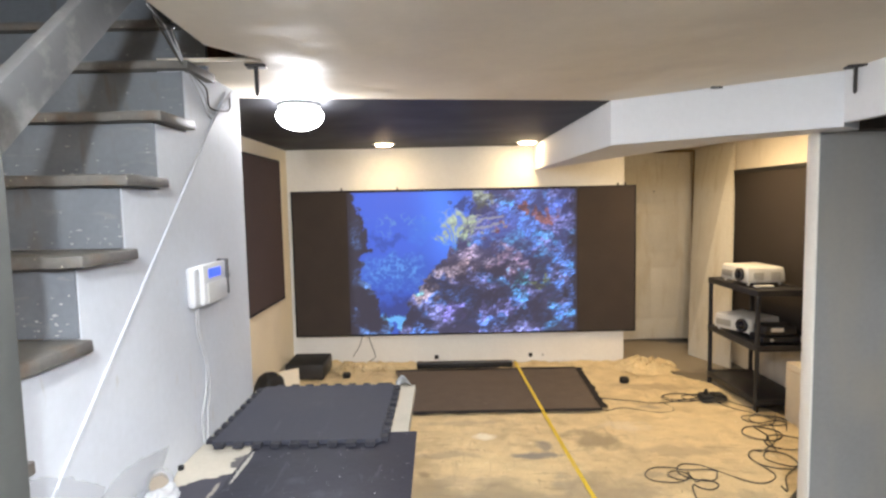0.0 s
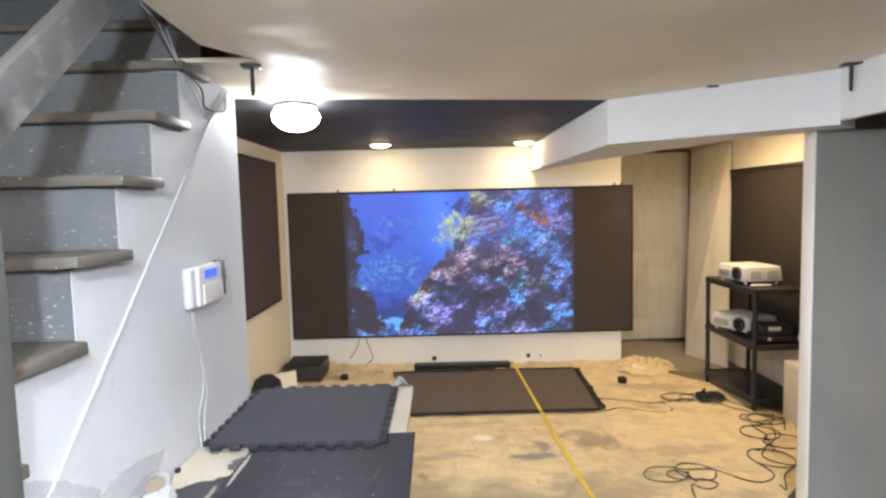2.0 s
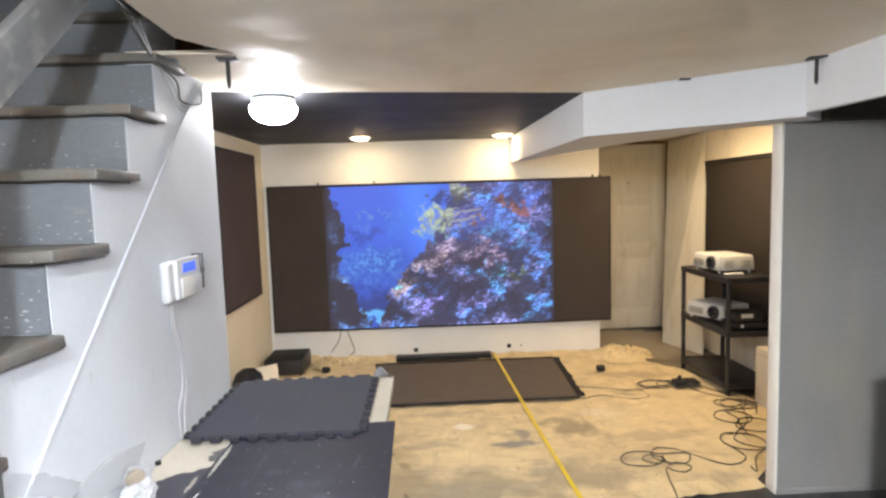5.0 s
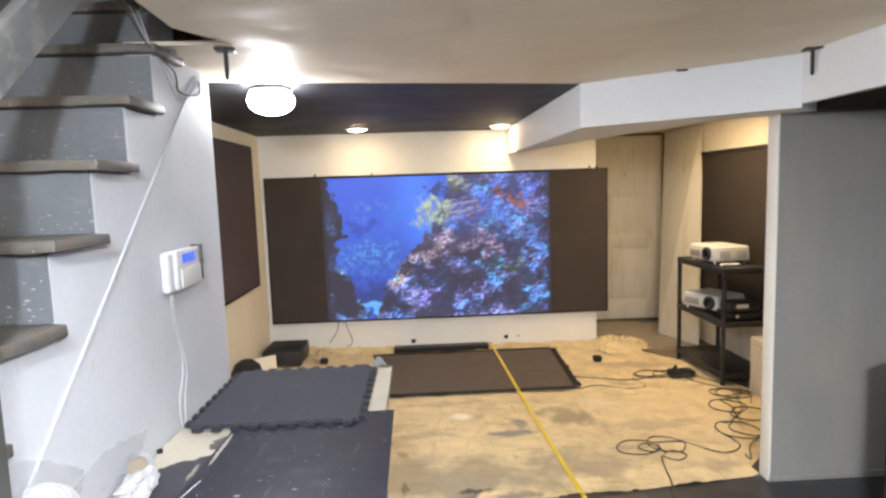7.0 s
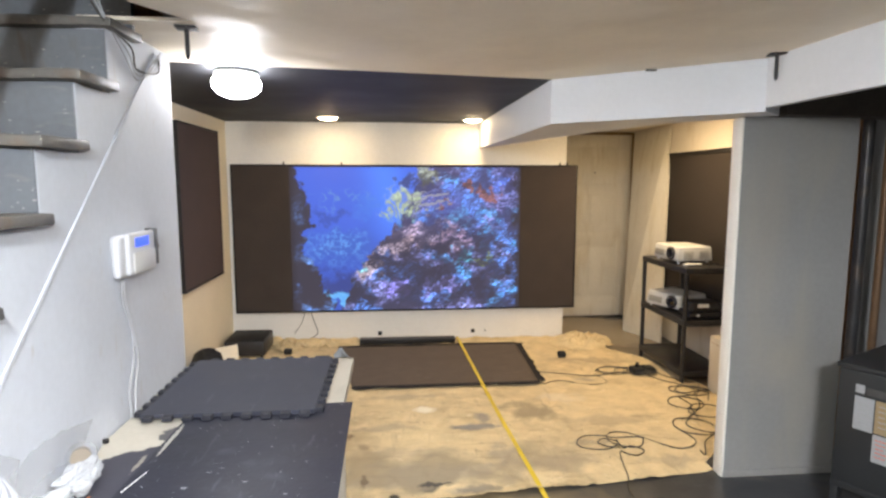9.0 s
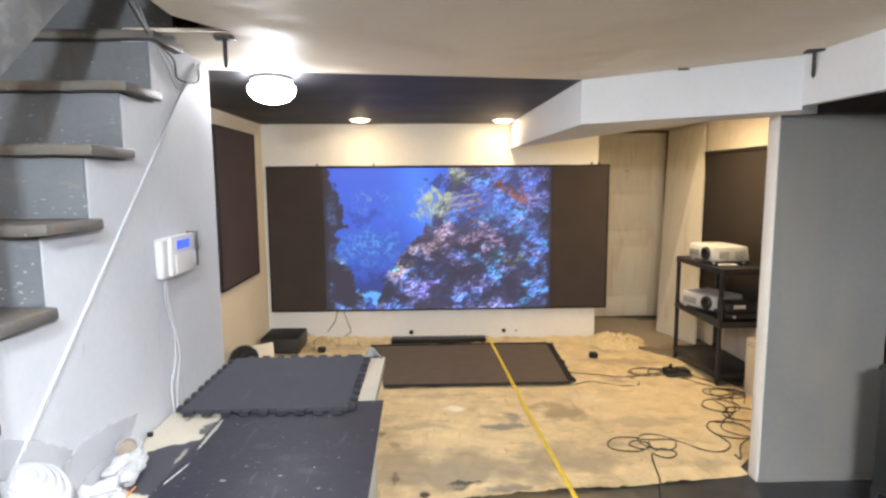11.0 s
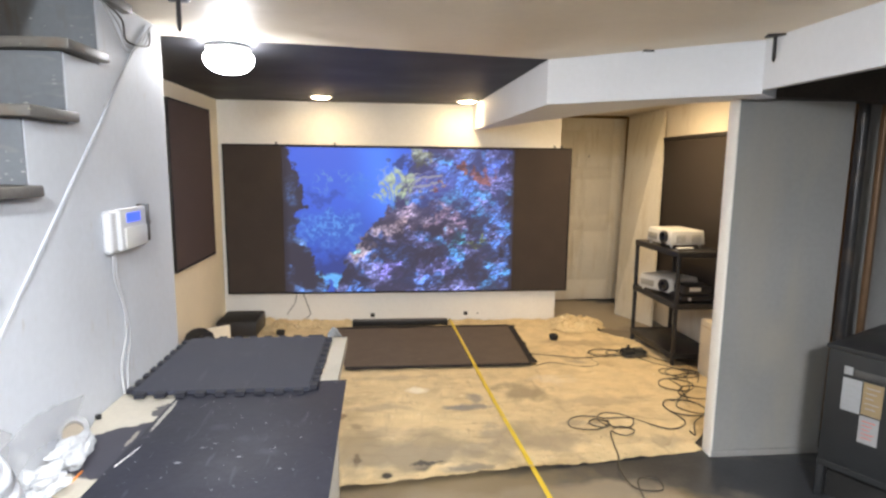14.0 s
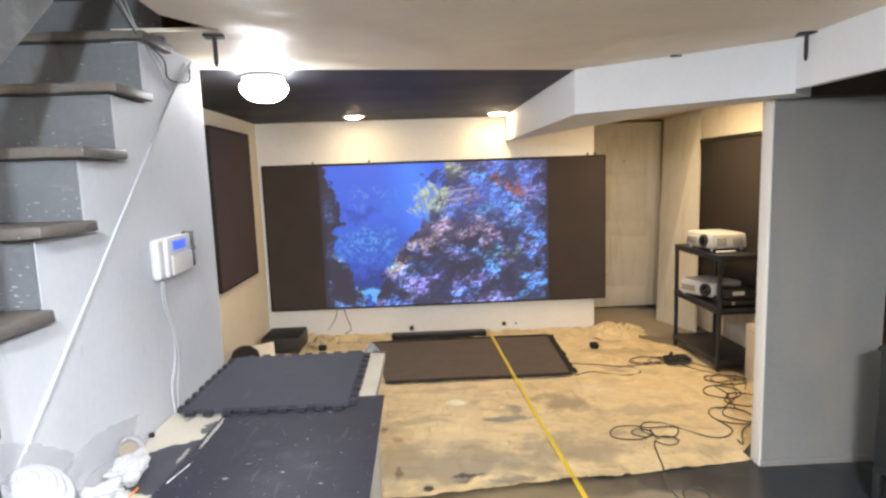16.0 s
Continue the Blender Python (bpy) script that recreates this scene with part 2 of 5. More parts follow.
solid("wall_furnace_room", box(2.70, 4.6, 2.96, 3.08, 0, 2.4), GREY_WALL, "grey wall behind the furnace pipes", "wall", kind="structure")
solid("wall_east", box(4.6, 4.72, -3.2, 3.2, 0, 2.4), GREY_WALL, "grey basement side wall", "wall", kind="structure")
solid("wall_south", box(-2.6, 4.6, -3.32, -3.2, 0, 3.6), WHITE_WALL, "white basement rear wall", "wall", kind="structure")
solid("wall_west", box(-1.72, -1.6, -3.2, 5.0, 0, 4.2), WOOD_WALL, "brown stained stairwell side wall", "wall", kind="structure")

# stairs: k counts the treads from the lowest
NOSE_Y, NOSE_Z, RUN, RISE = 1.048, 1.259, 0.2065, 0.1976
K0, K1 = -5, 9


def tread_z(k):
    return NOSE_Z + RISE * k


def riser_y(k):
    return NOSE_Y + 0.033 + RUN * k


STAIR_END, STAIR_TOP = 2.429, 2.047
bm = box(STAIR_X - 0.09, STAIR_X, riser_y(4), STAIR_END, 0, STAIR_TOP)
for k in range(K0, 4):
    box(STAIR_X - 0.09, STAIR_X, riser_y(k), riser_y(k + 1), 0, tread_z(k) - 0.034, bm=bm)
bmesh.ops.remove_doubles(bm, verts=bm.verts, dist=0.0005)
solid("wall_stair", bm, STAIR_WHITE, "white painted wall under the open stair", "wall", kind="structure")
solid("wall_stair_back", box(-1.25, STAIR_X - 0.092, 2.33, STAIR_END - 0.002, 0, STAIR_TOP), WHITE_WALL, "white wall behind the stair", "wall", kind="structure")

stair = thing("staircase", (0, 0, 0), "worn grey painted wooden staircase with overhanging treads", "stairs", kind="structure")
rnd = random.Random(4)
for k in range(K0, K1):
    x1, y0 = STAIR_X + 0.036 + rnd.uniform(-0.008, 0.006), riser_y(k) - 0.037
    bm = box(-1.6, x1, y0, riser_y(k + 1) - 0.008, tread_z(k) - 0.030, tread_z(k))
    for cut in range(1, 40):
        bmesh.ops.bisect_plane(bm, geom=bm.verts[:] + bm.edges[:] + bm.faces[:], plane_co=(-1.6 + (x1 + 1.6) * cut / 40, 0, 0), plane_no=(1, 0, 0))
    bmesh.ops.bevel(bm, geom=[e for e in bm.edges if e.is_boundary or len(e.link_faces) == 2 and e.calc_face_angle(0) > 1], offset=0.006, segments=2, profile=0.5, affect="EDGES")
    for v in bm.verts:
        if v.co.y < y0 + 0.012 or v.co.x > x1 - 0.012:
            q = Vector((v.co.x * 14, k * 3.7, v.co.z * 9 + v.co.y * 14))
            v.co.y += 0.0045 * noise.noise(q) + 0.003 * noise.noise(q * 3.1)
            v.co.z += 0.0035 * noise.noise(q * 1.7 + Vector((0, 5, 0)))
            v.co.x += 0.004 * noise.noise(q * 1.3 + Vector((9, 0, 0))) if v.co.x > x1 - 0.012 else 0
    part("tread", bm, TREAD_GREY, stair)
    part("riser", box(-1.6, STAIR_X - 0.002, riser_y(k) - 0.006, riser_y(k) + 0.014, tread_z(k - 1), tread_z(k) - 0.0325), STEP_GREY, stair)

# pale chips knocked out of the risers' paint, mostly low down
CHIP = mat("chipped_paint", (0.34, 0.345, 0.33), 0.7, 0.2, 30, 0.2, 90)
for k in range(-1, 6):
    bm = bmesh.new()
    for i in range(70 if k < 2 else 24):
        cx, cz = -1.08 + 0.60 * rnd.random() ** 0.6, tread_z(k - 1) + 0.006 + min(rnd.expovariate(26), 0.15)
        w, h = rnd.uniform(0.0015, 0.0085), rnd.uniform(0.001, 0.003)
        yy = riser_y(k) - 0.0066
        ring = [bm.verts.new((cx + w * math.cos(a) * rnd.uniform(0.6, 1.2), yy, cz + h * math.sin(a) * rnd.uniform(0.6, 1.2))) for a in (0.2, 1.3, 2.4, 3.5, 4.6, 5.6)]
        bm.faces.new(ring)
    part("paint_chips", bm, CHIP, stair, "small pale chips in the riser paint")

# ceilings
ceil_pts = [(-0.345, SOFFIT_Y), (2.112, SOFFIT_Y), (2.1025, 2.42), (1.30, 3.035), (-0.63, 2.735), (-0.63, 2.05), (-0.25, 2.05), (-0.37, 1.84)]
solid("ceiling", prism(ceil_pts, "z", CEIL, CEIL + 0.014), CEIL_WHITE, "low off-white basement ceiling", "ceiling", kind="structure")
solid("soffit_front", box(-0.345, 2.112, SOFFIT_Y + 0.001, SOFFIT_Y + 0.03, CEIL + 0.0145, HIGH), CEIL_WHITE, "off-white step up to the higher ceiling", "soffit", kind="structure")
solid("ceiling_high", box(-1.6, 2.165, -3.2, SOFFIT_Y + 0.03, HIGH + 0.001, HIGH + 0.05), CEIL_WHITE, "off-white higher ceiling over the stair foot", "ceiling", kind="structure")
black_pts = [(-1.25, 2.64), (1.30, 3.036), (1.30, SCREEN_Y), (-1.25, SCREEN_Y)]
solid("ceiling_black", prism(black_pts, "z", CEIL + 0.002, CEIL + 0.06), CEIL_BLACK, "matt black ceiling in front of the screen", "ceiling", kind="structure")
alcove_pts = [(1.301, 3.04), (2.11, 2.43), (2.28, 2.735), (3.24, 2.735), (3.24, 6.3), (1.301, 6.3)]
solid("ceiling_alcove", prism(alcove_pts, "z", CEIL + 0.001, CEIL + 0.06), CREAM_WALL, "cream ceiling over the equipment alcove", "ceiling", kind="structure")
solid("ceiling_furnace_room", box(2.19, 4.6, -3.2, 3.2, 2.40, 2.46), SHADE_TIMBER, "unfinished furnace room ceiling, coloured dark for the unlit void", "ceiling", kind="structure")
solid("ceiling_stairwell", box(-1.72, -0.3, -3.2, 5.0, 4.2, 4.3), WHITE_WALL, "stairwell ceiling", "ceiling", kind="structure")
solid("wall_stairwell_front", box(-1.6, -0.27, SOFFIT_Y - 0.05, SOFFIT_Y + 0.03, HIGH + 0.051, 4.2), WHITE_WALL, "wall over the stair opening", "wall", kind="structure")
# coloured dark so the opening in the ceiling reads as unlit
solid("wall_stairwell_side", box(-0.34, -0.27, SOFFIT_Y + 0.031, 5.0, CEIL + 0.015, 4.2), SHADE_TIMBER, "stairwell side wall, coloured dark for the shade above the ceiling", "wall", kind="structure")

# bulkhead
beam = [(1.245, SCREEN_Y), (1.29, 3.03), (2.105, 2.42), (2.27, 2.56), (1.92, 2.94), (1.66, 3.73)]
solid("bulkhead", prism(beam, "z", DROP, CEIL - 0.001), BEAM_WHITE, "white boxed-in ceiling bulkhead", "bulkhead", kind="structure")

board = [(2.1035, 2.4215), (2.165, -3.2), (2.185, -3.2), (2.140, 2.447)]
solid("bulkhead_board", prism(board, "z", DROP + 0.018, HIGH), BEAM_WHITE, "white fascia board along the furnace side", "bulkhead", kind="structure")
# blocker added against light from the alcove; dark colour stands for the void
header = [(2.275, 2.565), (2.30, 2.545), (4.6, 2.66), (4.6, 2.73), (2.275, 2.73)]
solid("wall_header", prism(header, "z", DROP + 0.003, 2.4), SHADE_TIMBER, "added dark header blocking the alcove light over the partition", "wall", kind="structure")

# ---- more materials ----
def blot(m, centre, size, col, strength=0.8, ragged=1.0, scale=9.0, soft=0.25):
    """A stain of its own shape on a material, at a place in the thing's coordinates."""
    t, n, l, b = nodes_of(m)
    old = b.inputs["Base Color"].links[0].from_socket
    co = n.new("ShaderNodeTexCoord")
    v = n.new("ShaderNodeVectorMath")
    v.operation = "SUBTRACT"
    l.new(co.outputs["Object"], v.inputs[0])
    v.inputs[1].default_value = centre
    w = n.new("ShaderNodeVectorMath")
    w.operation = "DIVIDE"
    l.new(v.outputs[0], w.inputs[0])
    w.inputs[1].default_value = size
    d = n.new("ShaderNodeVectorMath")
    d.operation = "LENGTH"
    l.new(w.outputs[0], d.inputs[0])
    z = n.new("ShaderNodeTexNoise")
    z.inputs["Scale"].default_value, z.inputs["Detail"].default_value = scale, 6
    l.new(co.outputs["Object"], z.inputs["Vector"])
    k = n.new("ShaderNodeMath")
    k.operation = "MULTIPLY_ADD"
    l.new(z.outputs[0], k.inputs[0])
    k.inputs[1].default_value = ragged * 2
    l.new(d.outputs["Value"], k.inputs[2])
    r = n.new("ShaderNodeMapRange")
    r.inputs[1].default_value, r.inputs[2].default_value = 1.0 + ragged, 1.0 - soft + ragged
    r.inputs[3].default_value, r.inputs[4].default_value = 0, strength
    l.new(k.outputs[0], r.inputs[0])
    x = n.new("ShaderNodeMix")
    x.data_type = "RGBA"
    l.new(r.outputs[0], x.inputs[0])
    l.new(old, x.inputs[6])
    x.inputs[7].default_value = (*col, 1)
    l.new(x.outputs[2], b.inputs["Base Color"])


def scuff(m, stretch, scale, lo, hi, col, strength, turn=0.0, seed=0.0):
    """Long thin smears, drips or scratches across a material."""
    t, n, l, b = nodes_of(m)
    old = b.inputs["Base Color"].links[0].from_socket
    co = n.new("ShaderNodeTexCoord")
    mp = n.new("ShaderNodeMapping")
    mp.inputs["Scale"].default_value = stretch
    mp.inputs["Rotation"].default_value = (0, 0, radians(turn))
    mp.inputs["Location"].default_value = (seed, seed * 0.7, 0)
    l.new(co.outputs["Object"], mp.inputs[0])
    z = n.new("ShaderNodeTexNoise")
    z.inputs["Scale"].default_value, z.inputs["Detail"].default_value = scale, 5
    z.inputs["Distortion"].default_value = 0.6
    l.new(mp.outputs[0], z.inputs["Vector"])
    r = n.new("ShaderNodeMapRange")
    r.inputs[1].default_value, r.inputs[2].default_value = lo, hi
    r.inputs[3].default_value, r.inputs[4].default_value = 0, strength
    l.new(z.outputs[0], r.inputs[0])
    x = n.new("ShaderNodeMix")
    x.data_type = "RGBA"
    l.new(r.outputs[0], x.inputs[0])
    l.new(old, x.inputs[6])
    x.inputs[7].default_value = (*col, 1)
    l.new(x.outputs[2], b.inputs["Base Color"])


scuff(CLOTH, (1, 7, 1), 3.0, 0.60, 0.68, (0.34, 0.255, 0.15), 0.45, 24)
scuff(CLOTH, (6, 1, 1), 4.0, 0.62, 0.70, (0.38, 0.29, 0.18), 0.4, -12, 3.0)
scuff(CLOTH, (2, 3, 1), 9.0, 0.63, 0.70, (0.80, 0.68, 0.46), 0.5, 40, 5.0)
scuff(CLOTH, (3, 2, 1), 22.0, 0.66, 0.70, (0.22, 0.16, 0.10), 0.5, 10, 7.0)
scuff(SHEET, (5, 1, 1), 7.0, 0.64, 0.72, (0.050, 0.053, 0.070), 0.7, 30)
scuff(SHEET, (2, 2, 1), 30.0, 0.70, 0.73, (0.30, 0.32, 0.34), 0.7, 0, 4.0)
scuff(FOAM, (3, 1, 1), 9.0, 0.62, 0.74, (0.060, 0.063, 0.080), 0.6, 50)
scuff(DOOR_PAINT, (5, 5, 1), 2.0, 0.54, 0.76, (0.45, 0.37, 0.24), 0.5)
scuff(CREAM_WALL, (4, 4, 1), 2.0, 0.56, 0.76, (0.45, 0.36, 0.23), 0.4)
scuff(GREY_WALL, (3, 3, 0.6), 2.0, 0.46, 0.72, (0.32, 0.295, 0.25), 0.45)
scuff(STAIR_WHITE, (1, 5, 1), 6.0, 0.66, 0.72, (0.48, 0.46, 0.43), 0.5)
scuff(STEP_GREY, (1, 1, 5), 9.0, 0.64, 0.74, (0.22, 0.22, 0.21), 0.4)
scuff(STEP_GREY, (6, 6, 1), 3.0, 0.60, 0.72, (0.12, 0.10, 0.075), 0.6, 0, 2.0)
scuff(CARPET, (1, 1, 1), 30.0, 0.60, 0.75, (0.17, 0.135, 0.105), 0.6)
BIG = 9.0
for c, sz, col, st in (((1.35, 3.55, 0), (0.24, 0.20, BIG), (0.20, 0.16, 0.11), 0.6), ((1.62, 3.75, 0), (0.16, 0.12, BIG), (0.74, 0.66, 0.5), 0.5),
                       ((1.00, 3.44, 0), (0.05, 0.12, BIG), (0.26, 0.23, 0.20), 0.8), ((0.86, 3.33, 0), (0.10, 0.035, BIG), (0.26, 0.23, 0.20), 0.8),
                       ((0.64, 3.62, 0), (0.09, 0.06, BIG), (0.82, 0.76, 0.62), 0.9), ((0.60, 2.62, 0), (0.07, 0.035, BIG), (0.05, 0.045, 0.04), 0.95),
                       ((0.78, 2.60, 0), (0.16, 0.05, BIG), (0.24, 0.22, 0.2), 0.6), ((0.25, 3.1, 0), (0.05, 0.05, BIG), (0.2, 0.15, 0.1), 0.7),
                       ((1.9, 4.1, 0), (0.12, 0.05, BIG), (0.25, 0.22, 0.18), 0.6), ((0.45, 3.0, 0), (0.35, 0.08, BIG), (0.40, 0.32, 0.22), 0.5),
                       ((2.1, 4.55, 0), (0.4, 0.15, BIG), (0.36, 0.28, 0.18), 0.6), ((1.3, 2.85, 0), (0.3, 0.12, BIG), (0.42, 0.33, 0.22), 0.6),
                       ((0.55, 2.75, 0), (0.5, 0.16, BIG), (0.40, 0.35, 0.28), 0.6), ((1.05, 2.95, 0), (0.10, 0.22, BIG), (0.30, 0.27, 0.23), 0.5), ((0.35, 3.35, 0), (0.25, 0.06, BIG), (0.34, 0.27, 0.19), 0.6),
                       ((1.75, 3.35, 0), (0.35, 0.10, BIG), (0.40, 0.31, 0.2), 0.5), ((2.0, 2.8, 0), (0.25, 0.08, BIG), (0.34, 0.28, 0.2), 0.5), ((0.5, 3.85, 0), (0.4, 0.05, BIG), (0.42, 0.33, 0.22), 0.6)):
    blot(CLOTH, c, sz, col, st, 1.0, 7, 0.6)
# trodden grime along the near edge, dark paint drips and smears
for c, sz, col, st, sc in (((0.45, 2.80, 0), (0.75, 0.26, BIG), (0.30, 0.25, 0.17), 0.75, 5), ((1.25, 2.90, 0), (0.35, 0.20, BIG), (0.33, 0.27, 0.18), 0.6, 6),
                           ((0.10, 3.05, 0), (0.22, 0.45, BIG), (0.40, 0.31, 0.18), 0.6, 5), ((0.95, 3.33, 0), (0.16, 0.055, BIG), (0.24, 0.22, 0.20), 0.85, 12),
                           ((0.42, 2.55, 0), (0.035, 0.025, BIG), (0.04, 0.035, 0.03), 0.95, 20), ((0.62, 2.66, 0), (0.10, 0.03, BIG), (0.06, 0.055, 0.05), 0.9, 22),
                           ((0.86, 2.60, 0), (0.12, 0.05, BIG), (0.20, 0.18, 0.15), 0.7, 24), ((0.27, 2.72, 0), (0.025, 0.07, BIG), (0.16, 0.12, 0.08), 0.8, 20),
                           ((0.16, 3.25, 0), (0.03, 0.06, BIG), (0.20, 0.14, 0.08), 0.8, 20), ((1.55, 3.05, 0), (0.14, 0.05, BIG), (0.38, 0.31, 0.21), 0.7, 14)):
    blot(CLOTH, c, sz, col, st, 1.0, sc, 0.5)
# dusty tan patch of bare concrete in front of the cloth
blot(CONCRETE, (0.75, 2.25, 0), (0.85, 0.50, BIG), (0.24, 0.185, 0.105), 0.85, 0.6, 4, 0.4)
blot(CONCRETE, (1.75, 2.25, 0), (0.28, 0.12, BIG), (0.20, 0.15, 0.08), 0.7, 0.8, 6, 0.5)
blot(CONCRETE, (2.5, 4.3, 0), (0.8, 1.6, BIG), (0.20, 0.155, 0.095), 0.8, 0.6, 4, 0.4)
for cx, cy, rx, ry in ((0.06, 1.62, 0.006, 0.005), (-0.02, 1.66, 0.006, 0.004), (-0.05, 1.50, 0.016, 0.003), (0.03, 1.42, 0.012, 0.006), (-0.12, 1.40, 0.016, 0.008), (0.15, 1.35, 0.010, 0.006)):
    blot(SHEET, (cx, cy, 0), (rx * 0.55, ry * 0.6, BIG), (0.36, 0.38, 0.40), 0.6, 0.9, 80)
blot(GREY_WALL, (2.42, 2.62, 0.62), (0.12, BIG, 0.20), (0.34, 0.31, 0.26), 0.5, 0.4, 5, 0.7)
blot(GREY_WALL, (2.30, 2.62, 1.3), (0.14, BIG, 0.8), (0.30, 0.275, 0.24), 0.4, 0.5, 3, 0.9)
blot(CONCRETE, (1.2, 2.2, 0), (0.9, 0.28, BIG), (0.30, 0.25, 0.18), 0.6, 0.7, 3)
blot(CONCRETE, (2.5, 5.6, 0), (0.7, 0.7, BIG), (0.36, 0.30, 0.21), 0.8, 0.6, 4)
blot(BOARD, (-0.27, 1.50, 0), (0.17, 0.17, BIG), (0.040, 0.040, 0.055), 1.0, 0.30, 18, 0.06)
blot(BOARD, (-0.27, 1.75, 0), (0.05, 0.05, BIG), (0.050, 0.050, 0.062), 0.9, 0.6, 40, 0.15)
blot(BOARD, (-0.30, 1.56, 0), (0.008, 0.06, BIG), (0.30, 0.28, 0.24), 0.8, 0.9, 60, 0.3)
blot(SHEET, (-0.262, 1.70, 0), (0.007, 0.11, BIG), (0.42, 0.41, 0.37), 0.85, 0.9, 60, 0.3)
for cx, cy in ((0.02, 1.52), (0.10, 1.44), (-0.07, 1.60)):
    blot(SHEET, (cx, cy, 0), (0.035, 0.022, BIG), (0.050, 0.052, 0.070), 0.5, 1.2, 30, 0.9)

ALU = mat("brushed_grey_rail", (0.112, 0.115, 0.12), 0.55, 0.08, 5, 0.25, 50, stain=0.3, stain_scale=6, stain_col=(0.6, 0.59, 0.56))
POST_GREY = mat("grey_post_paint", (0.08, 0.085, 0.082), 0.6, 0.1, 6, 0.3, 50, stain=0.3, stain_scale=5)
WOOD = mat("old_brown_wood", (0.24, 0.12, 0.05), 0.6, 0.3, 4, 0.3, 40, stretch=(6, 6, 1))
STEEL = mat("dark_bare_steel", (0.10, 0.10, 0.10), 0.4, 0.25, 8, 0.3, 90, metal=0.6)
IRON = mat("black_iron_pipe", (0.045, 0.045, 0.048), 0.38, 0.25, 8, 0.3, 90, metal=0.4, stain=0.4, stain_scale=7, stain_col=(0.16, 0.11, 0.07))
COPPER = mat("dull_copper_pipe", (0.15, 0.09, 0.05), 0.45, 0.3, 8, 0.2, 90, metal=0.3, stain=0.5, stain_scale=8, stain_col=(0.08, 0.055, 0.035))
YELLOW = mat("yellow_tape", (0.75, 0.55, 0.04), 0.4, 0.06, 8, 0.05, 90)
CABLE_BLACK = mat("black_cable", (0.050, 0.045, 0.036), 0.5, 0.2, 20, 0.1, 90)
KEYPAD = mat("keypad_plastic", (0.58, 0.59, 0.61), 0.4, 0.04, 8, 0.08, 120)
CABLE_WHITE = mat("white_cable", (0.43, 0.44, 0.46), 0.45, 0.05, 20, 0.1, 90)
RUBBER = mat("black_rubber", (0.012, 0.012, 0.012), 0.7, 0.2, 10, 0.2, 90)
LENS = mat("lens_glass", (0.01, 0.01, 0.014), 0.06, 0.1, 10, 0, 90, spec=0.8)
LENS_RING = mat("lens_ring", (0.03, 0.03, 0.032), 0.35, 0.1, 10, 0.1, 90)
VENT_GREY = mat("vent_grey", (0.34, 0.33, 0.29), 0.5, 0.1, 10, 0.2, 90)
ORANGE = mat("orange_plastic", (0.75, 0.23, 0.03), 0.4, 0.06, 10, 0.1, 90)
CARD_WHITE = mat("white_card", (0.72, 0.64, 0.50), 0.8, 0.06, 6, 0.2, 90)
CARD_TAN = mat("tan_card", (0.50, 0.36, 0.20), 0.85, 0.08, 6, 0.2, 90)
CARD_ROLL = mat("grey_tan_card", (0.25, 0.21, 0.165), 0.85, 0.08, 6, 0.2, 90)
PAPER = mat("white_paper", (0.70, 0.69, 0.66), 0.8, 0.04, 10, 0.05, 90)
# white paper toned down to a darker grey
PAPER_DULL = mat("dull_grey_paper", (0.27, 0.28, 0.29), 0.8, 0.06, 10, 0.05, 90, stain=0.2, stain_scale=20)
PAPER_TAN = mat("tan_paper", (0.24, 0.18, 0.10), 0.8, 0.06, 10, 0.05, 90)
INK_RED = mat("red_ink", (0.55, 0.10, 0.07), 0.7, 0.05, 10, 0, 90)
INK_GREY = mat("grey_ink", (0.28, 0.28, 0.3), 0.7, 0.05, 10, 0, 90)
LCD = glow("blue_display", (0.06, 0.13, 1.0, 1), 1.1)
LCD.node_tree.nodes["Principled BSDF"].inputs["Base Color"].default_value = (0.02, 0.05, 0.3, 1)
RUST = mat("rusty_seam", (0.20, 0.13, 0.06), 0.85, 0.4, 12, 0.6, 60, stain=0.6, stain_scale=9, stain_col=(0.34, 0.28, 0.18))


def film(name, col, alpha, rough):
    m = bpy.data.materials.new(name)
    t, n, l, b = nodes_of(m)
    b.inputs["Base Color"].default_value = (*col, 1)
    b.inputs["Roughness"].default_value = rough
    b.inputs["Alpha"].default_value = alpha
    z = n.new("ShaderNodeTexNoise")
    z.inputs["Scale"].default_value = 45
    k = n.new("ShaderNodeBump")
    k.inputs["Strength"].default_value, k.inputs["Distance"].default_value = 0.5, 0.01
    l.new(z.outputs[0], k.inputs["Height"])
    l.new(k.outputs[0], b.inputs["Normal"])
    return m


BAG = film("milky_plastic_bag", (0.74, 0.77, 0.80), 0.62, 0.16)
ROLL_FILM = film("clear_roll_film", (0.66, 0.68, 0.71), 0.22, 0.12)


# ---- projection screen ----
def lattice(h, w, cells_x, cells_y, seed):
    """Smooth random values over a h x w picture."""
    r = np.random.RandomState(seed)
    g = r.rand(cells_y + 3, cells_x + 3)
    y, x = np.mgrid[0:h, 0:w]
    fx, fy = x / w * cells_x, y / h * cells_y
    ix, iy = fx.astype(int), fy.astype(int)
    tx, ty = fx - ix, fy - iy
    tx, ty = tx * tx * (3 - 2 * tx), ty * ty * (3 - 2 * ty)
    return (g[iy, ix] * (1 - tx) + g[iy, ix + 1] * tx) * (1 - ty) + (g[iy + 1, ix] * (1 - tx) + g[iy + 1, ix + 1] * tx) * ty


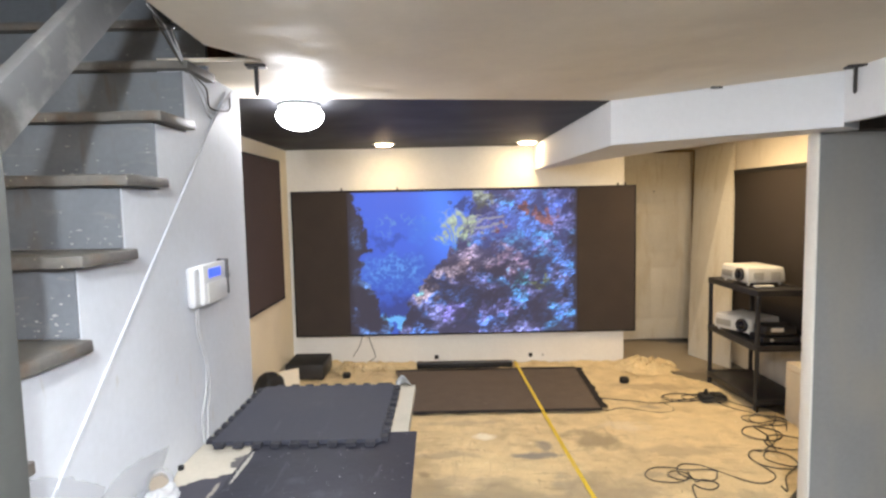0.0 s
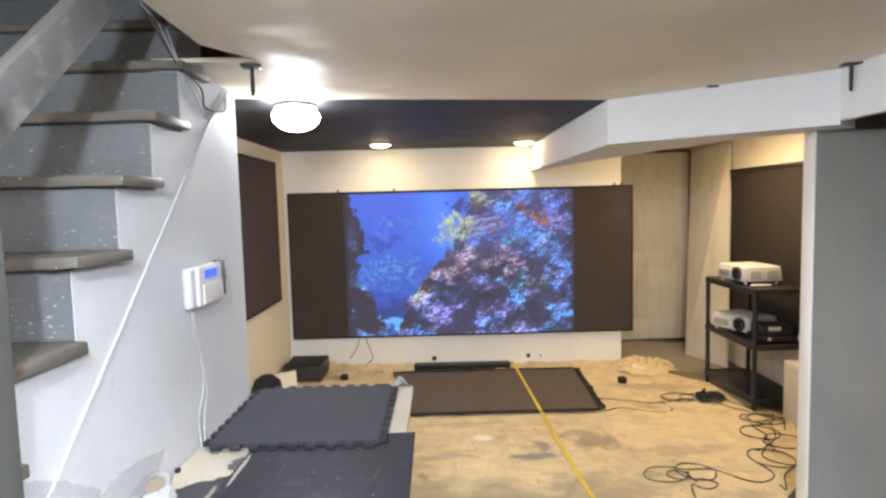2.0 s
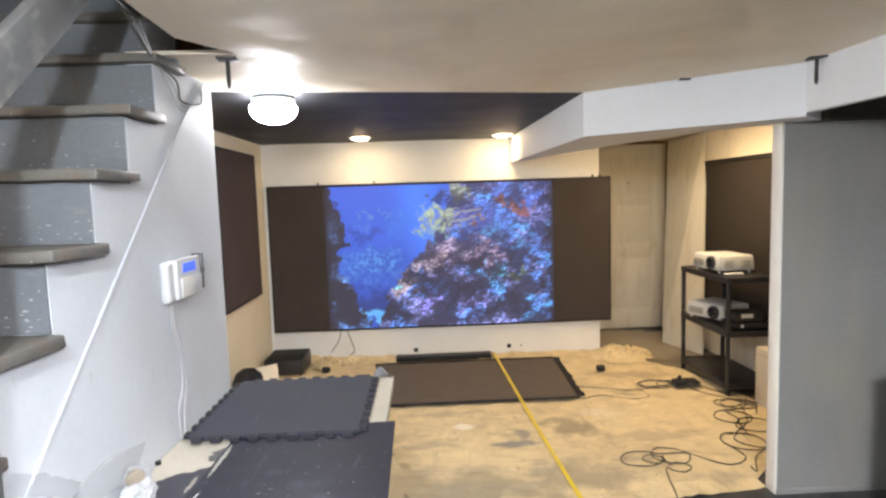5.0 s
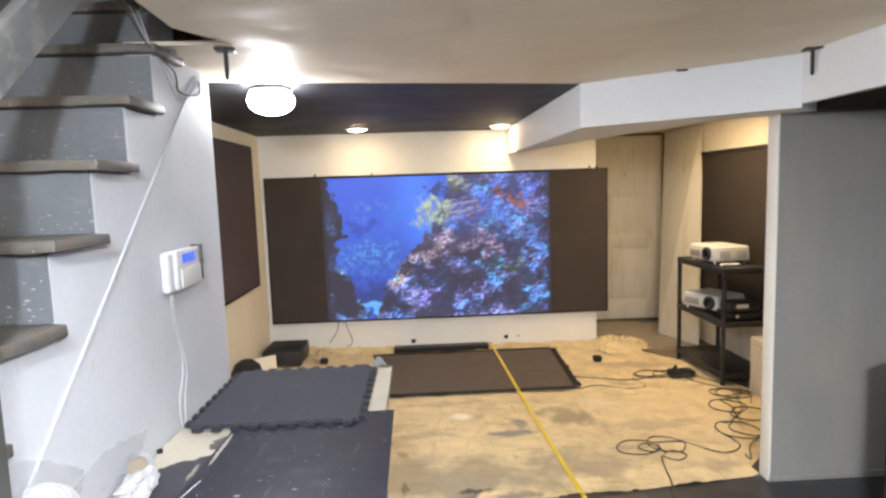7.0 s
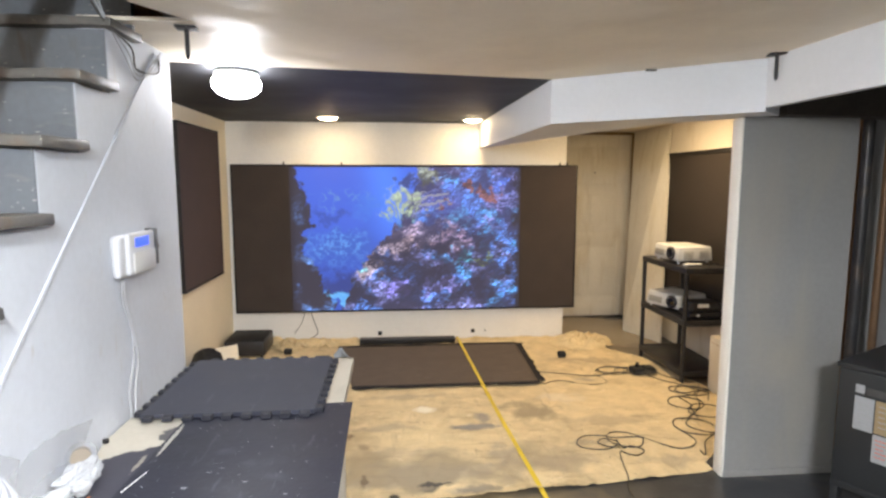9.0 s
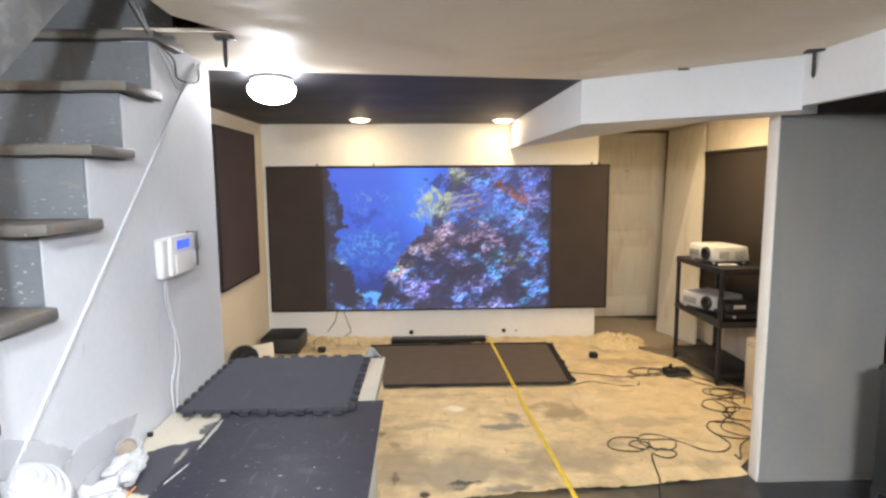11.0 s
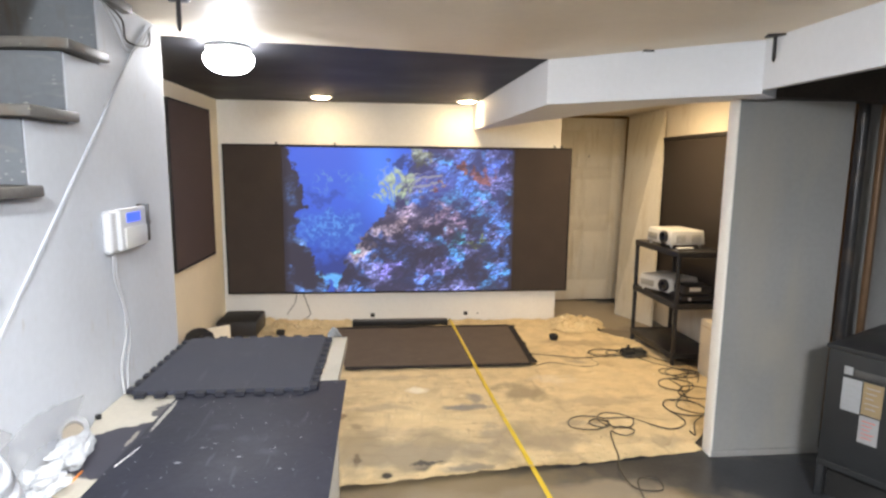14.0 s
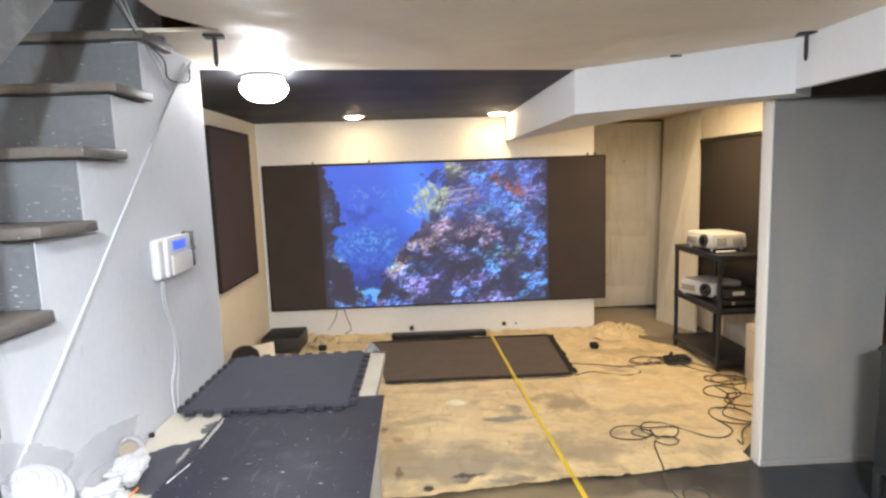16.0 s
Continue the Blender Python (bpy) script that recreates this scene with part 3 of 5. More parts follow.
def clouds(h, w, cells, seed, octaves=4):
    out, amp, tot = 0, 1.0, 0
    for o in range(octaves):
        out = out + amp * lattice(h, w, int(cells * 1.5 * 2 ** o), int(cells * 2 ** o), seed + o)
        tot, amp = tot + amp, amp * 0.55
    return out / tot


def knobs(h, w, cells_x, cells_y, seed):
    """Cell distances and a random value for each cell: the lumps of a reef."""
    r = np.random.RandomState(seed)
    px, py, val = r.rand(cells_y + 2, cells_x + 2), r.rand(cells_y + 2, cells_x + 2), r.rand(cells_y + 2, cells_x + 2)
    y, x = np.mgrid[0:h, 0:w]
    fx, fy = x / w * cells_x, y / h * cells_y
    ix, iy = fx.astype(int), fy.astype(int)
    best, who = np.full((h, w), 9.0), np.zeros((h, w))
    for dy in (-1, 0, 1):
        for dx in (-1, 0, 1):
            jx, jy = np.clip(ix + dx, 0, cells_x + 1), np.clip(iy + dy, 0, cells_y + 1)
            d = np.hypot(jx + px[jy, jx] - fx, jy + py[jy, jx] - fy)
            near = d < best
            best, who = np.where(near, d, best), np.where(near, val[jy, jx], who)
    return best, who


def reef(h, w):
    """A coral reef in blue water, as rows of linear colours from the bottom up."""
    v, u = np.mgrid[0:h, 0:w]
    u, v = (u + 0.5) / w, 1 - (v + 0.5) / h
    n1, n2, n3 = clouds(h, w, 5, 11), clouds(h, w, 14, 21), clouds(h, w, 34, 31, 3)
    wu = u + 0.08 * (clouds(h, w, 9, 201) - 0.5) + 0.11 * (clouds(h, w, 24, 211, 4) - 0.5)
    wv = v + 0.12 * (clouds(h, w, 9, 221) - 0.5) + 0.16 * (clouds(h, w, 24, 231, 4) - 0.5)

    def rgb(r, g, b):
        return np.array([r, g, b])[None, None, :] * np.ones((h, w, 1))

    def blend(a, b, k):
        k = np.clip(k, 0, 1)[..., None]
        return a * (1 - k) + b * k

    def step(x, a, b):
        t = np.clip((x - a) / (b - a), 0, 1)
        return t * t * (3 - 2 * t)

    def patch(cu, cv, ru, rv, soft=0.5):
        return step(1.2 - np.hypot((wu - cu) / ru, (wv - cv) / rv), 0, soft)

    def bump(d, size):
        return np.sqrt(np.clip(1 - (d / size) ** 2, 0, 1))

    def branches(seed, cells, thin):
        return step(1 - np.abs(2 * clouds(h, w, cells, seed, 3) - 1) * thin, 0.1, 0.8)
    # open water with a lit shaft
    ray = np.exp(-((u - 0.40 - 0.10 * v) / 0.09) ** 2) * (1 - step(v, 0.25, 0.75))
    pic = blend(rgb(0.016, 0.07, 0.50), rgb(0.030, 0.10, 0.68), step(0.75 - v + 0.4 * (n1 - 0.5), 0, 0.6))
    pic = blend(pic, rgb(0.05, 0.19, 0.95), 0.9 * ray)
    pic = blend(pic, rgb(0.004, 0.02, 0.16), 0.8 * patch(0.20, 0.80, 0.16, 0.10, 0.9))
    # dim coral far off: a feathery one above, a pale shrub below
    feather = branches(151, 24, 6) * patch(0.22, 0.21, 0.13, 0.07, 0.7)
    pic = blend(pic, rgb(0.10, 0.26, 0.62), 0.65 * feather)
    pic = blend(pic, rgb(0.035, 0.16, 0.72), 0.6 * patch(0.31, 0.27, 0.07, 0.10, 0.8) * (0.3 + n3))
    pic = blend(pic, rgb(0.012, 0.05, 0.36), 0.7 * patch(0.16, 0.34, 0.10, 0.05, 0.8))
    shrub = patch(0.21, 0.56, 0.15, 0.13, 0.8)
    pic = blend(pic, rgb(0.020, 0.10, 0.50), 0.6 * shrub)
    pic = blend(pic, rgb(0.09, 0.30, 0.82), 0.7 * shrub * branches(161, 30, 5))
    sand = patch(0.20, 0.885, 0.10, 0.05, 0.5)
    pic = blend(pic, blend(rgb(0.03, 0.24, 0.80), rgb(0.16, 0.50, 0.95), 1.3 * n3), 0.95 * sand)
    # relief of the rock: crags and rounded lumps, lit from above
    d2, c2 = knobs(h, w, 26, 18, 7)
    d3, c3 = knobs(h, w, 70, 46, 8)
    d4, c4 = knobs(h, w, 150, 98, 9)
    crag, mass, fine = clouds(h, w, 10, 91, 5), clouds(h, w, 8, 131, 4), clouds(h, w, 60, 171, 2)
    relief = 3.6 * crag + 0.45 * bump(d2, 0.9) + 0.26 * bump(d3, 0.8) + 0.10 * bump(d4, 0.8)
    slope = (0.9 * np.gradient(relief, axis=0) - 0.45 * np.gradient(relief, axis=1)) * h / 275.0
    light = np.clip(0.20 + 2.3 * slope + 0.6 * (mass - 0.5), 0, 1.5) * (0.45 + 0.7 * bump(d3, 0.8)) * (0.3 + 1.4 * fine)
    light = light * (0.12 + 1.3 * step(mass + 0.5 * (crag - 0.5), 0.36, 0.62))
    # colours of the mound
    hue = clouds(h, w, 7, 71, 3)
    tone = blend(rgb(0.06, 0.17, 0.62), rgb(0.17, 0.19, 0.56), step(hue + 0.12 * (c3 - 0.5), 0.46, 0.62))
    tone = blend(tone, rgb(0.05, 0.30, 0.75), 0.7 * step(c2 + 0.6 * (n2 - 0.5), 0.70, 0.85) * step(u, 0.55, 0.7))
    for cu, cv, ru, rv, r, g, b in ((0.42, 0.53, 0.14, 0.08, 0.38, 0.27, 0.24), (0.56, 0.46, 0.13, 0.07, 0.42, 0.29, 0.33), (0.70, 0.52, 0.07, 0.08, 0.40, 0.24, 0.32),
                                    (0.33, 0.70, 0.07, 0.09, 0.42, 0.30, 0.24), (0.30, 0.69, 0.03, 0.035, 0.10, 0.50, 0.66), (0.38, 0.48, 0.05, 0.06, 0.14, 0.24, 0.13)):
        tone = blend(tone, rgb(r, g, b), 0.68 * patch(cu, cv, ru, rv))
    for cu, cv, ru, rv, r, g, b in ((0.76, 0.62, 0.04, 0.05, 0.06, 0.42, 0.66), (0.83, 0.665, 0.05, 0.022, 0.28, 0.40, 0.05), (0.45, 0.86, 0.05, 0.06, 0.24, 0.22, 0.85),
                                    (0.66, 0.82, 0.11, 0.06, 0.24, 0.24, 0.80), (0.60, 0.93, 0.09, 0.06, 0.10, 0.22, 0.80), (0.72, 0.36, 0.08, 0.08, 0.07, 0.30, 0.62)):
        tone = blend(tone, rgb(r, g, b), 0.9 * patch(cu, cv, ru, rv))
    shade = 2.45 * light ** 1.1 + 0.05
    for cu, cv, ru, rv in ((0.52, 0.72, 0.10, 0.10), (0.655, 0.565, 0.075, 0.035), (0.30, 0.88, 0.07, 0.07), (0.67, 0.72, 0.10, 0.02), (0.50, 0.60, 0.06, 0.04), (0.83, 0.84, 0.05, 0.09),
                           (0.93, 0.33, 0.06, 0.05), (0.40, 0.66, 0.05, 0.06), (0.74, 0.90, 0.06, 0.03), (0.96, 0.14, 0.05, 0.05), (0.58, 0.03, 0.05, 0.04), (0.80, 0.52, 0.04, 0.04)):
        shade = shade * (1 - 0.9 * patch(cu, cv, ru * 1.12, rv * 1.12, 0.6))
    coral = rgb(0.010, 0.010, 0.030) + tone * shade[..., None]
    haze = 0.55 * patch(0.68, 0.28, 0.13, 0.14, 1.0) + 0.22 * (1 - step(v, 0.3, 0.6))
    coral = blend(coral, rgb(0.045, 0.07, 0.38), haze)
    edge = np.interp(u, [0.19, 0.24, 0.28, 0.33, 0.39, 0.44, 0.48, 0.515, 0.55, 0.60], [1.05, 0.86, 0.72, 0.62, 0.53, 0.44, 0.36, 0.22, 0.08, -0.06])
    mound = step(wv - edge + 0.06 * (n3 - 0.5), -0.004, 0.016)
    pic = blend(pic, coral, mound)
    # leafy brown coral at the top, blue lumps and orange tufts beside it
    leaf = patch(0.585, 0.06, 0.045, 0.10)
    pic = blend(pic, rgb(0.20, 0.23, 0.20) * (0.25 + 1.6 * light[..., None]), 0.9 * leaf)
    for cu, cv, ru in ((0.70, 0.16, 0.035), (0.80, 0.06, 0.05), (0.90, 0.12, 0.035), (0.50, 0.10, 0.035)):
        pic = blend(pic, rgb(0.07, 0.14, 0.62) * (0.25 + 1.9 * light[..., None]), 0.9 * patch(cu, cv, ru, ru * 1.2))
    for cu, cv, ru, rv in ((0.775, 0.145, 0.022, 0.045), (0.86, 0.17, 0.045, 0.045), (0.665, 0.255, 0.016, 0.035)):
        pic = blend(pic, rgb(0.25, 0.085, 0.07) * (0.3 + 1.4 * light[..., None]), 0.9 * patch(cu, cv, ru, rv))
    # cream soft coral fanning out, wavy arms beside it
    ang = np.arctan2(u - 0.485, 0.42 - v)
    fan = patch(0.475, 0.27, 0.08, 0.125) * (0.25 + 0.75 * step(np.sin(ang * 34 + 14 * n2) + 3 * (n3 - 0.5), -0.7, 0.5))
    pic = blend(pic, blend(rgb(0.33, 0.41, 0.31), rgb(0.10, 0.36, 0.55), step(v, 0.30, 0.42)) * (0.4 + 1.2 * n3[..., None]), 0.95 * fan)
    arms = patch(0.59, 0.235, 0.085, 0.065) * step(np.sin(150 * (v + 0.25 * (u - 0.6)) + 16 * n1 + 6 * n2), -0.2, 0.6)
    pic = blend(pic, rgb(0.26, 0.27, 0.36), 0.85 * arms)
    # dark rock hanging in from the side
    rim = np.interp(v, [0, 0.14, 0.28, 0.36, 0.40, 0.45, 0.58, 0.66, 0.78, 0.90, 1.0], [0.03, 0.055, 0.07, 0.085, 0.12, 0.07, 0.05, 0.12, 0.11, 0.16, 0.20])
    side = step(rim - 0.5 * wu - 0.5 * u + 0.05 * (n3 - 0.5), 0, 0.012)
    pic = blend(pic, rgb(0.010, 0.010, 0.022) + rgb(0.07, 0.17, 0.50) * ((0.5 + 2.2 * step(v, 0.58, 0.7)) * light * step(hue, 0.36, 0.5))[..., None], side)
    ragged = step(1 - wu + 0.05 * (lattice(h, w, 20, 16, 77) - 0.5), 0.0, 0.05)
    fade = step(u, 0.0, 0.035) * (0.05 + 0.95 * ragged) * step(1 - u, 0, 0.02)
    pic = (pic * fade[..., None] + rgb(0.026, 0.024, 0.042)) * rgb(1.06, 1.05, 0.92) * 0.64
    return np.clip(pic, 0, 1)


def picture_mesh(name, x0, x1, z0, z1, y, nx, nz):
    col = reef(nz, nx)
    gx, gz = np.linspace(x0, x1, nx + 1), np.linspace(z0, z1, nz + 1)
    vx, vz = np.meshgrid(gx, gz)
    co = np.stack([vx, np.full_like(vx, y), vz], -1).reshape(-1, 3)
    i = (np.arange(nz)[:, None] * (nx + 1) + np.arange(nx)[None, :]).reshape(-1)
    quads = np.stack([i, i + 1, i + nx + 2, i + nx + 1], -1)
    me = bpy.data.meshes.new(name)
    me.from_pydata(co.tolist(), [], quads.tolist())
    at = me.color_attributes.new("shown", "FLOAT_COLOR", "CORNER")
    rgba = np.concatenate([col.reshape(-1, 3), np.ones((nx * nz, 1))], 1).repeat(4, axis=0)
    at.data.foreach_set("color", rgba.astype(np.float32).ravel())
    m = bpy.data.materials.new("projected_reef")
    t, n, l, b = nodes_of(m)
    a = n.new("ShaderNodeVertexColor")
    a.layer_name = "shown"
    b.inputs["Base Color"].default_value = (0.03, 0.026, 0.025, 1)
    b.inputs["Roughness"].default_value = 0.8
    b.inputs["Specular IOR Level"].default_value = 0.2
    l.new(a.outputs[0], b.inputs["Emission Color"])
    b.inputs["Emission Strength"].default_value = REEF_GLOW
    me.materials.append(m)
    return me


REEF_GLOW = 1.6
SW, SH = 3.25, 1.39
screen = thing("projection_screen", (0.575, SCREEN_Y, 0.305), "wide black fixed-frame projection screen lit with a blue coral reef", "screen")
part("fabric", box(-SW / 2 + 0.012, SW / 2 - 0.012, -0.040, -0.004, 0.012, SH - 0.012), SCREEN_BLACK, screen)
FRAME = mat("black_frame", (0.012, 0.011, 0.011), 0.6, 0.2, 6, 0.2, 120)
for nm, b in (("frame_top", (-SW / 2, SW / 2, SH - 0.014, SH)), ("frame_bottom", (-SW / 2, SW / 2, 0, 0.014)),
              ("frame_side", (-SW / 2, -SW / 2 + 0.014, 0.0145, SH - 0.0145)), ("frame_side", (SW / 2 - 0.014, SW / 2, 0.0145, SH - 0.0145))):
    part(nm, box(b[0], b[1], -0.046, -0.003, b[2], b[3], 0.003), FRAME, screen)
pic = new("picture", picture_mesh("picture", -1.10, 1.07, 0.016, SH - 0.022, -0.0425, 430, 275))
pic.parent = screen
tagged(pic, "projected underwater coral reef, blue and violet")
for hx in (-1.15, -0.62, 1.46, 1.53):
    hb = box(0.575 + hx - 0.008, 0.575 + hx + 0.008, SCREEN_Y - 0.022, SCREEN_Y - 0.001, 0.305 + SH + 0.001, 0.305 + SH + 0.024, 0.003)
    solid("screen_hanger", hb, STEEL, "small metal hanger clip above the screen", "clip", group="screen hangers")

# ---- table and what lies on it ----
table = thing("work_table", (0, 0, 0), "light board table top pushed against the stair wall", "table")
part("tabletop", prism([(-0.468, 2.45), (-0.467, 1.70), (-0.43, 1.56), (-0.42, 1.47), (-0.468, 1.42), (-0.468, 0.75), (0.245, 0.75), (0.245, 2.50), (-0.40, 2.50)], "z", TABLE_Z - 0.035, TABLE_Z), BOARD, table, "bare tan board with dark paint spilled over it")
for lx, ly in ((-0.34, 0.85), (-0.42, 2.4), (0.18, 0.85), (0.18, 2.4)):
    part("leg", box(lx - 0.025, lx + 0.025, ly - 0.025, ly + 0.025, 0, TABLE_Z - 0.036, 0.003), BOARD, table)
bm = prism([(-0.272, 1.935), (-0.30, 0.80), (0.292, 0.80), (0.278, 1.955)], "z", TABLE_Z + 0.0015, TABLE_Z + 0.006)
solid("grey_board", bm, SHEET, "thin grey painted board with paint specks on the table", "board")


foam = thing("foam_mat", (0, 0, 0), "dark grey interlocking foam mat tile on the table", "mat")
FX0, FX1, FY0, FY1, FZ0, FZ1 = -0.450, 0.182, 1.830, 2.474, TABLE_Z + 0.0065, TABLE_Z + 0.0225
TD, TN = 0.026, 9
part("pad", box(FX0 + TD, FX1 - TD, FY0 + TD, FY1 - TD, FZ0, FZ1, 0.0015, seg=1), FOAM, foam)
tx, ty = (FX1 - FX0 - 2 * TD) / TN, (FY1 - FY0 - 2 * TD) / TN
for i in range(TN):
    a, b = FX0 + TD + tx * (i + 0.25), FY0 + TD + ty * (i + 0.25)
    a2 = FX0 + TD + tx * (i + (0.75 if i < TN - 1 else 0.25))
    for x0, x1, y0, y1 in ((a, a + tx * 0.5, FY0, FY0 + TD - 0.0006), (a2, a2 + tx * 0.5, FY1 - TD + 0.0006, FY1),
                           (FX0, FX0 + TD - 0.0006, b, b + ty * 0.5), (FX1 - TD + 0.0006, FX1, b, b + ty * 0.5)):
        part("tooth", box(x0, x1, y0, y1, FZ0, FZ1 - 0.001), FOAM_DARK, foam)
# curled grey sheet standing behind the mat
bm = bmesh.new()
rows = []
for i in range(7):
    t = i / 6
    rows.append([bm.verts.new((0.155 + 0.08 * t, 2.492 + 0.012 * math.sin(3 * t + j), TABLE_Z + 0.001 + (0.055 * (1 - abs(2 * t - 0.8)) + 0.004) * j / 3)) for j in range(4)])
for p, q in zip(rows, rows[1:]):
    for j in range(3):
        bm.faces.new((p[j], q[j], q[j + 1], p[j + 1]))
curl = solid("curled_paper", bm, PAPER_DULL, "torn grey-white paper flap curling up behind the mat", "paper")
curl.modifiers.new("thick", "SOLIDIFY").thickness = 0.0015

BUCKET_WHITE = mat("white_film_plastic", (0.40, 0.42, 0.455), 0.32, 0.05, 8, 0.1, 60)
# pleated white plastic bundle
bk = thing("pleated_bundle", (-0.430, 1.11, TABLE_Z + 0.0005), "pleated white plastic bundle slumped beside the stair", "bundle")
prof = [(0, 0.0), (0.085, 0.0)]
for i in range(6):
    z, r = 0.006 + i * 0.024, 0.100 - 0.0008 * i * i
    prof += [(r - 0.006, z), (r + 0.001, z + 0.006), (r + 0.004, z + 0.013), (r, z + 0.020)]
for i in range(5):
    z, r = 0.150 + 0.011 * i - 0.0006 * i * i, 0.082 - 0.015 * i
    prof += [(r, z), (r - 0.002, z + 0.006), (r - 0.008, z + 0.010), (r - 0.013, z + 0.008)]
prof += [(0, 0.198)]
bm = spin(prof, seg=64)
for v in bm.verts:
    q = noise.noise(v.co * 16) + 0.6 * noise.noise(v.co * 38)
    v.co.z += (-0.42 * v.co.x + 0.15 * v.co.y) * min(1, v.co.z / 0.08) + 0.003 * q
    v.co.x *= 1 + 0.05 * q
    v.co.y *= 1 + 0.05 * q
    v.co.z, v.co.x = max(v.co.z, 0.0), max(v.co.x, -0.040)
part("pleats", bm, BUCKET_WHITE, bk, "shiny white pleated film", sharp=60)


def crumple(name, centre, size, seed, amp=0.35, sub=4):
    """A creased, flat-bottomed lump of thin film."""
    bm = bmesh.new()
    bmesh.ops.create_icosphere(bm, subdivisions=sub, radius=1)
    for v in bm.verts:
        p = v.co.copy()
        d = noise.voronoi(p * 1.3 + Vector((seed, seed * 0.7, 0)))[0]
        k = 1 + amp * noise.noise(p * 1.5 + Vector((seed, 0, 0))) + amp * 1.5 * (d[1] - d[0] - 0.35) - amp * 0.5 * abs(noise.noise(p * 7 + Vector((0, 0, seed))))
        q = p * k
        v.co = Vector((centre[0] + q.x * size[0], centre[1] + q.y * size[1], max(centre[2] + q.z * size[2], centre[2] - size[2] * 0.98)))
    return bm


def veil(pts_a, pts_b, seed, fold=0.012, nu=26, nv=10):
    """A creased sheet of film stretched between two lines."""
    bm = bmesh.new()
    a, b = glide(pts_a, 9), glide(pts_b, 9)
    g = []
    for i in range(nu + 1):
        pa, pb = a[round(i / nu * (len(a) - 1))], b[round(i / nu * (len(b) - 1))]
        row = []
        for j in range(nv + 1):
            p = pa.lerp(pb, j / nv)
            d = noise.voronoi(p * 26 + Vector((seed, 0, 0)))[0]
            o = fold * ((d[1] - d[0]) * 2.2 - 0.6 + noise.noise(p * 30 + Vector((0, seed, 0))))
            row.append(bm.verts.new(p + Vector((0.5 * o, -0.6 * o, o))))
        g.append(row)
    for p, q in zip(g, g[1:]):
        for j in range(nv):
            bm.faces.new((p[j], q[j], q[j + 1], p[j + 1]))
    return bm


def film_sheet(name, bm, material, label, category, group=""):
    ob = solid(name, bm, material, label, category, group, sharp=25)
    ob.modifiers.new("thick", "SOLIDIFY").thickness = 0.0006
    return ob


T = TABLE_Z
solid("plastic_bag", crumple("plastic_bag", (-0.385, 1.425, T + 0.038), (0.042, 0.085, 0.037), 7.3, 0.42), BAG, "crumpled milky plastic bag on the table", "bag", group="plastic bags", sharp=24)
solid("plastic_bag", crumple("plastic_bag", (-0.385, 1.27, T + 0.036), (0.060, 0.07, 0.035), 1.9, 0.42), BAG, "crumpled milky plastic bag beside the bundle", "bag", group="plastic bags", sharp=24)
film_sheet("plastic_sheet", veil([(-0.445, 1.25, T + 0.02), (-0.455, 1.40, T + 0.06), (-0.462, 1.56, T + 0.02)], [(-0.466, 1.20, T + 0.10), (-0.469, 1.42, T + 0.135), (-0.469, 1.66, T + 0.10)], 3.1, 0.010), ROLL_FILM, "clear creased plastic film against the stair wall", "film", "plastic films")
film_sheet("plastic_sheet", veil([(-0.46, 1.06, T + 0.15), (-0.455, 1.16, T + 0.165), (-0.44, 1.26, T + 0.10)], [(-0.469, 1.04, T + 0.30), (-0.469, 1.18, T + 0.235), (-0.468, 1.33, T + 0.14)], 8.4, 0.008), ROLL_FILM, "clear shiny plastic film behind the bundle", "film", "plastic films")
roll = thing("plastic_roll", pose(-0.425, 1.50, TABLE_Z + 0.052, -14, 0, 26), "roll of clear plastic sheeting on a cardboard tube", "roll")
part("tube", rod((0, 0, 0), (0.0, 0.05, 0.0), 0.0245, seg=24), CARD_ROLL, roll, "tan cardboard tube end")
sheeting = part("sheeting", spin([(0.0255, 0.004), (0.036, 0.003), (0.039, 0.02), (0.039, 0.045), (0.036, 0.058), (0, 0.058)], seg=28), ROLL_FILM, roll, "clear plastic layers")
sheeting.matrix_basis = pose(0, 0, 0, -90, 0, 0)
solid("rubber_bung", rod((-0.458, 1.70, T + 0.0005), (-0.458, 1.70, T + 0.012), 0.009, seg=12), RUBBER, "small black rubber bung on the table edge", "bung")
bm = box(-0.052, 0.052, -0.0013, 0.0013, 0, 0.002, 0.0005)
stick = solid("paint_stick", bm, WHITE_PLASTIC, "thin white stick lying on the grey board", "stick")
stick.matrix_basis = pose(-0.262, 1.44, TABLE_Z + 0.0062, 0, 0, 78)
solid("orange_strip", box(-0.350, -0.345, 1.325, 1.385, TABLE_Z + 0.0005, TABLE_Z + 0.004, 0.001), ORANGE, "thin orange plastic strip on the table", "strip")

# ---- stair side ----
BESIDE = Matrix.Translation((0.0287, -0.0028, 0.1085)) @ Matrix.Scale(0.93, 4)     # fits the stair's fittings to its wall


def beside(ob):
    ob.matrix_basis = BESIDE @ ob.matrix_basis
    return ob


post = beside(thing("newel_post", (-0.535, 1.03, 0), "grey painted newel post at the stair, widened out of view", "post"))
# hidden left side widened so the post shades more of the risers
part("shaft", box(-0.14, 0.07, -0.05, 0.05, -0.1165, 1.81, 0.004), POST_GREY, post)
part("cap", box(-0.135, 0.065, -0.045, 0.045, 1.8105, 1.822, 0.004), POST_GREY, post)
rail = beside(thing("handrail", (-0.56, 1.06, 1.647), "wide grey painted stair handrail board", "handrail"))
CLIMB = radians(42.2)
bm = box(-0.02, 0.02, 0, 2.2, -0.054, 0.054, 0.006)
bm.transform(Matrix.Rotation(CLIMB, 4, "X"))
part("board", bm, ALU, rail)
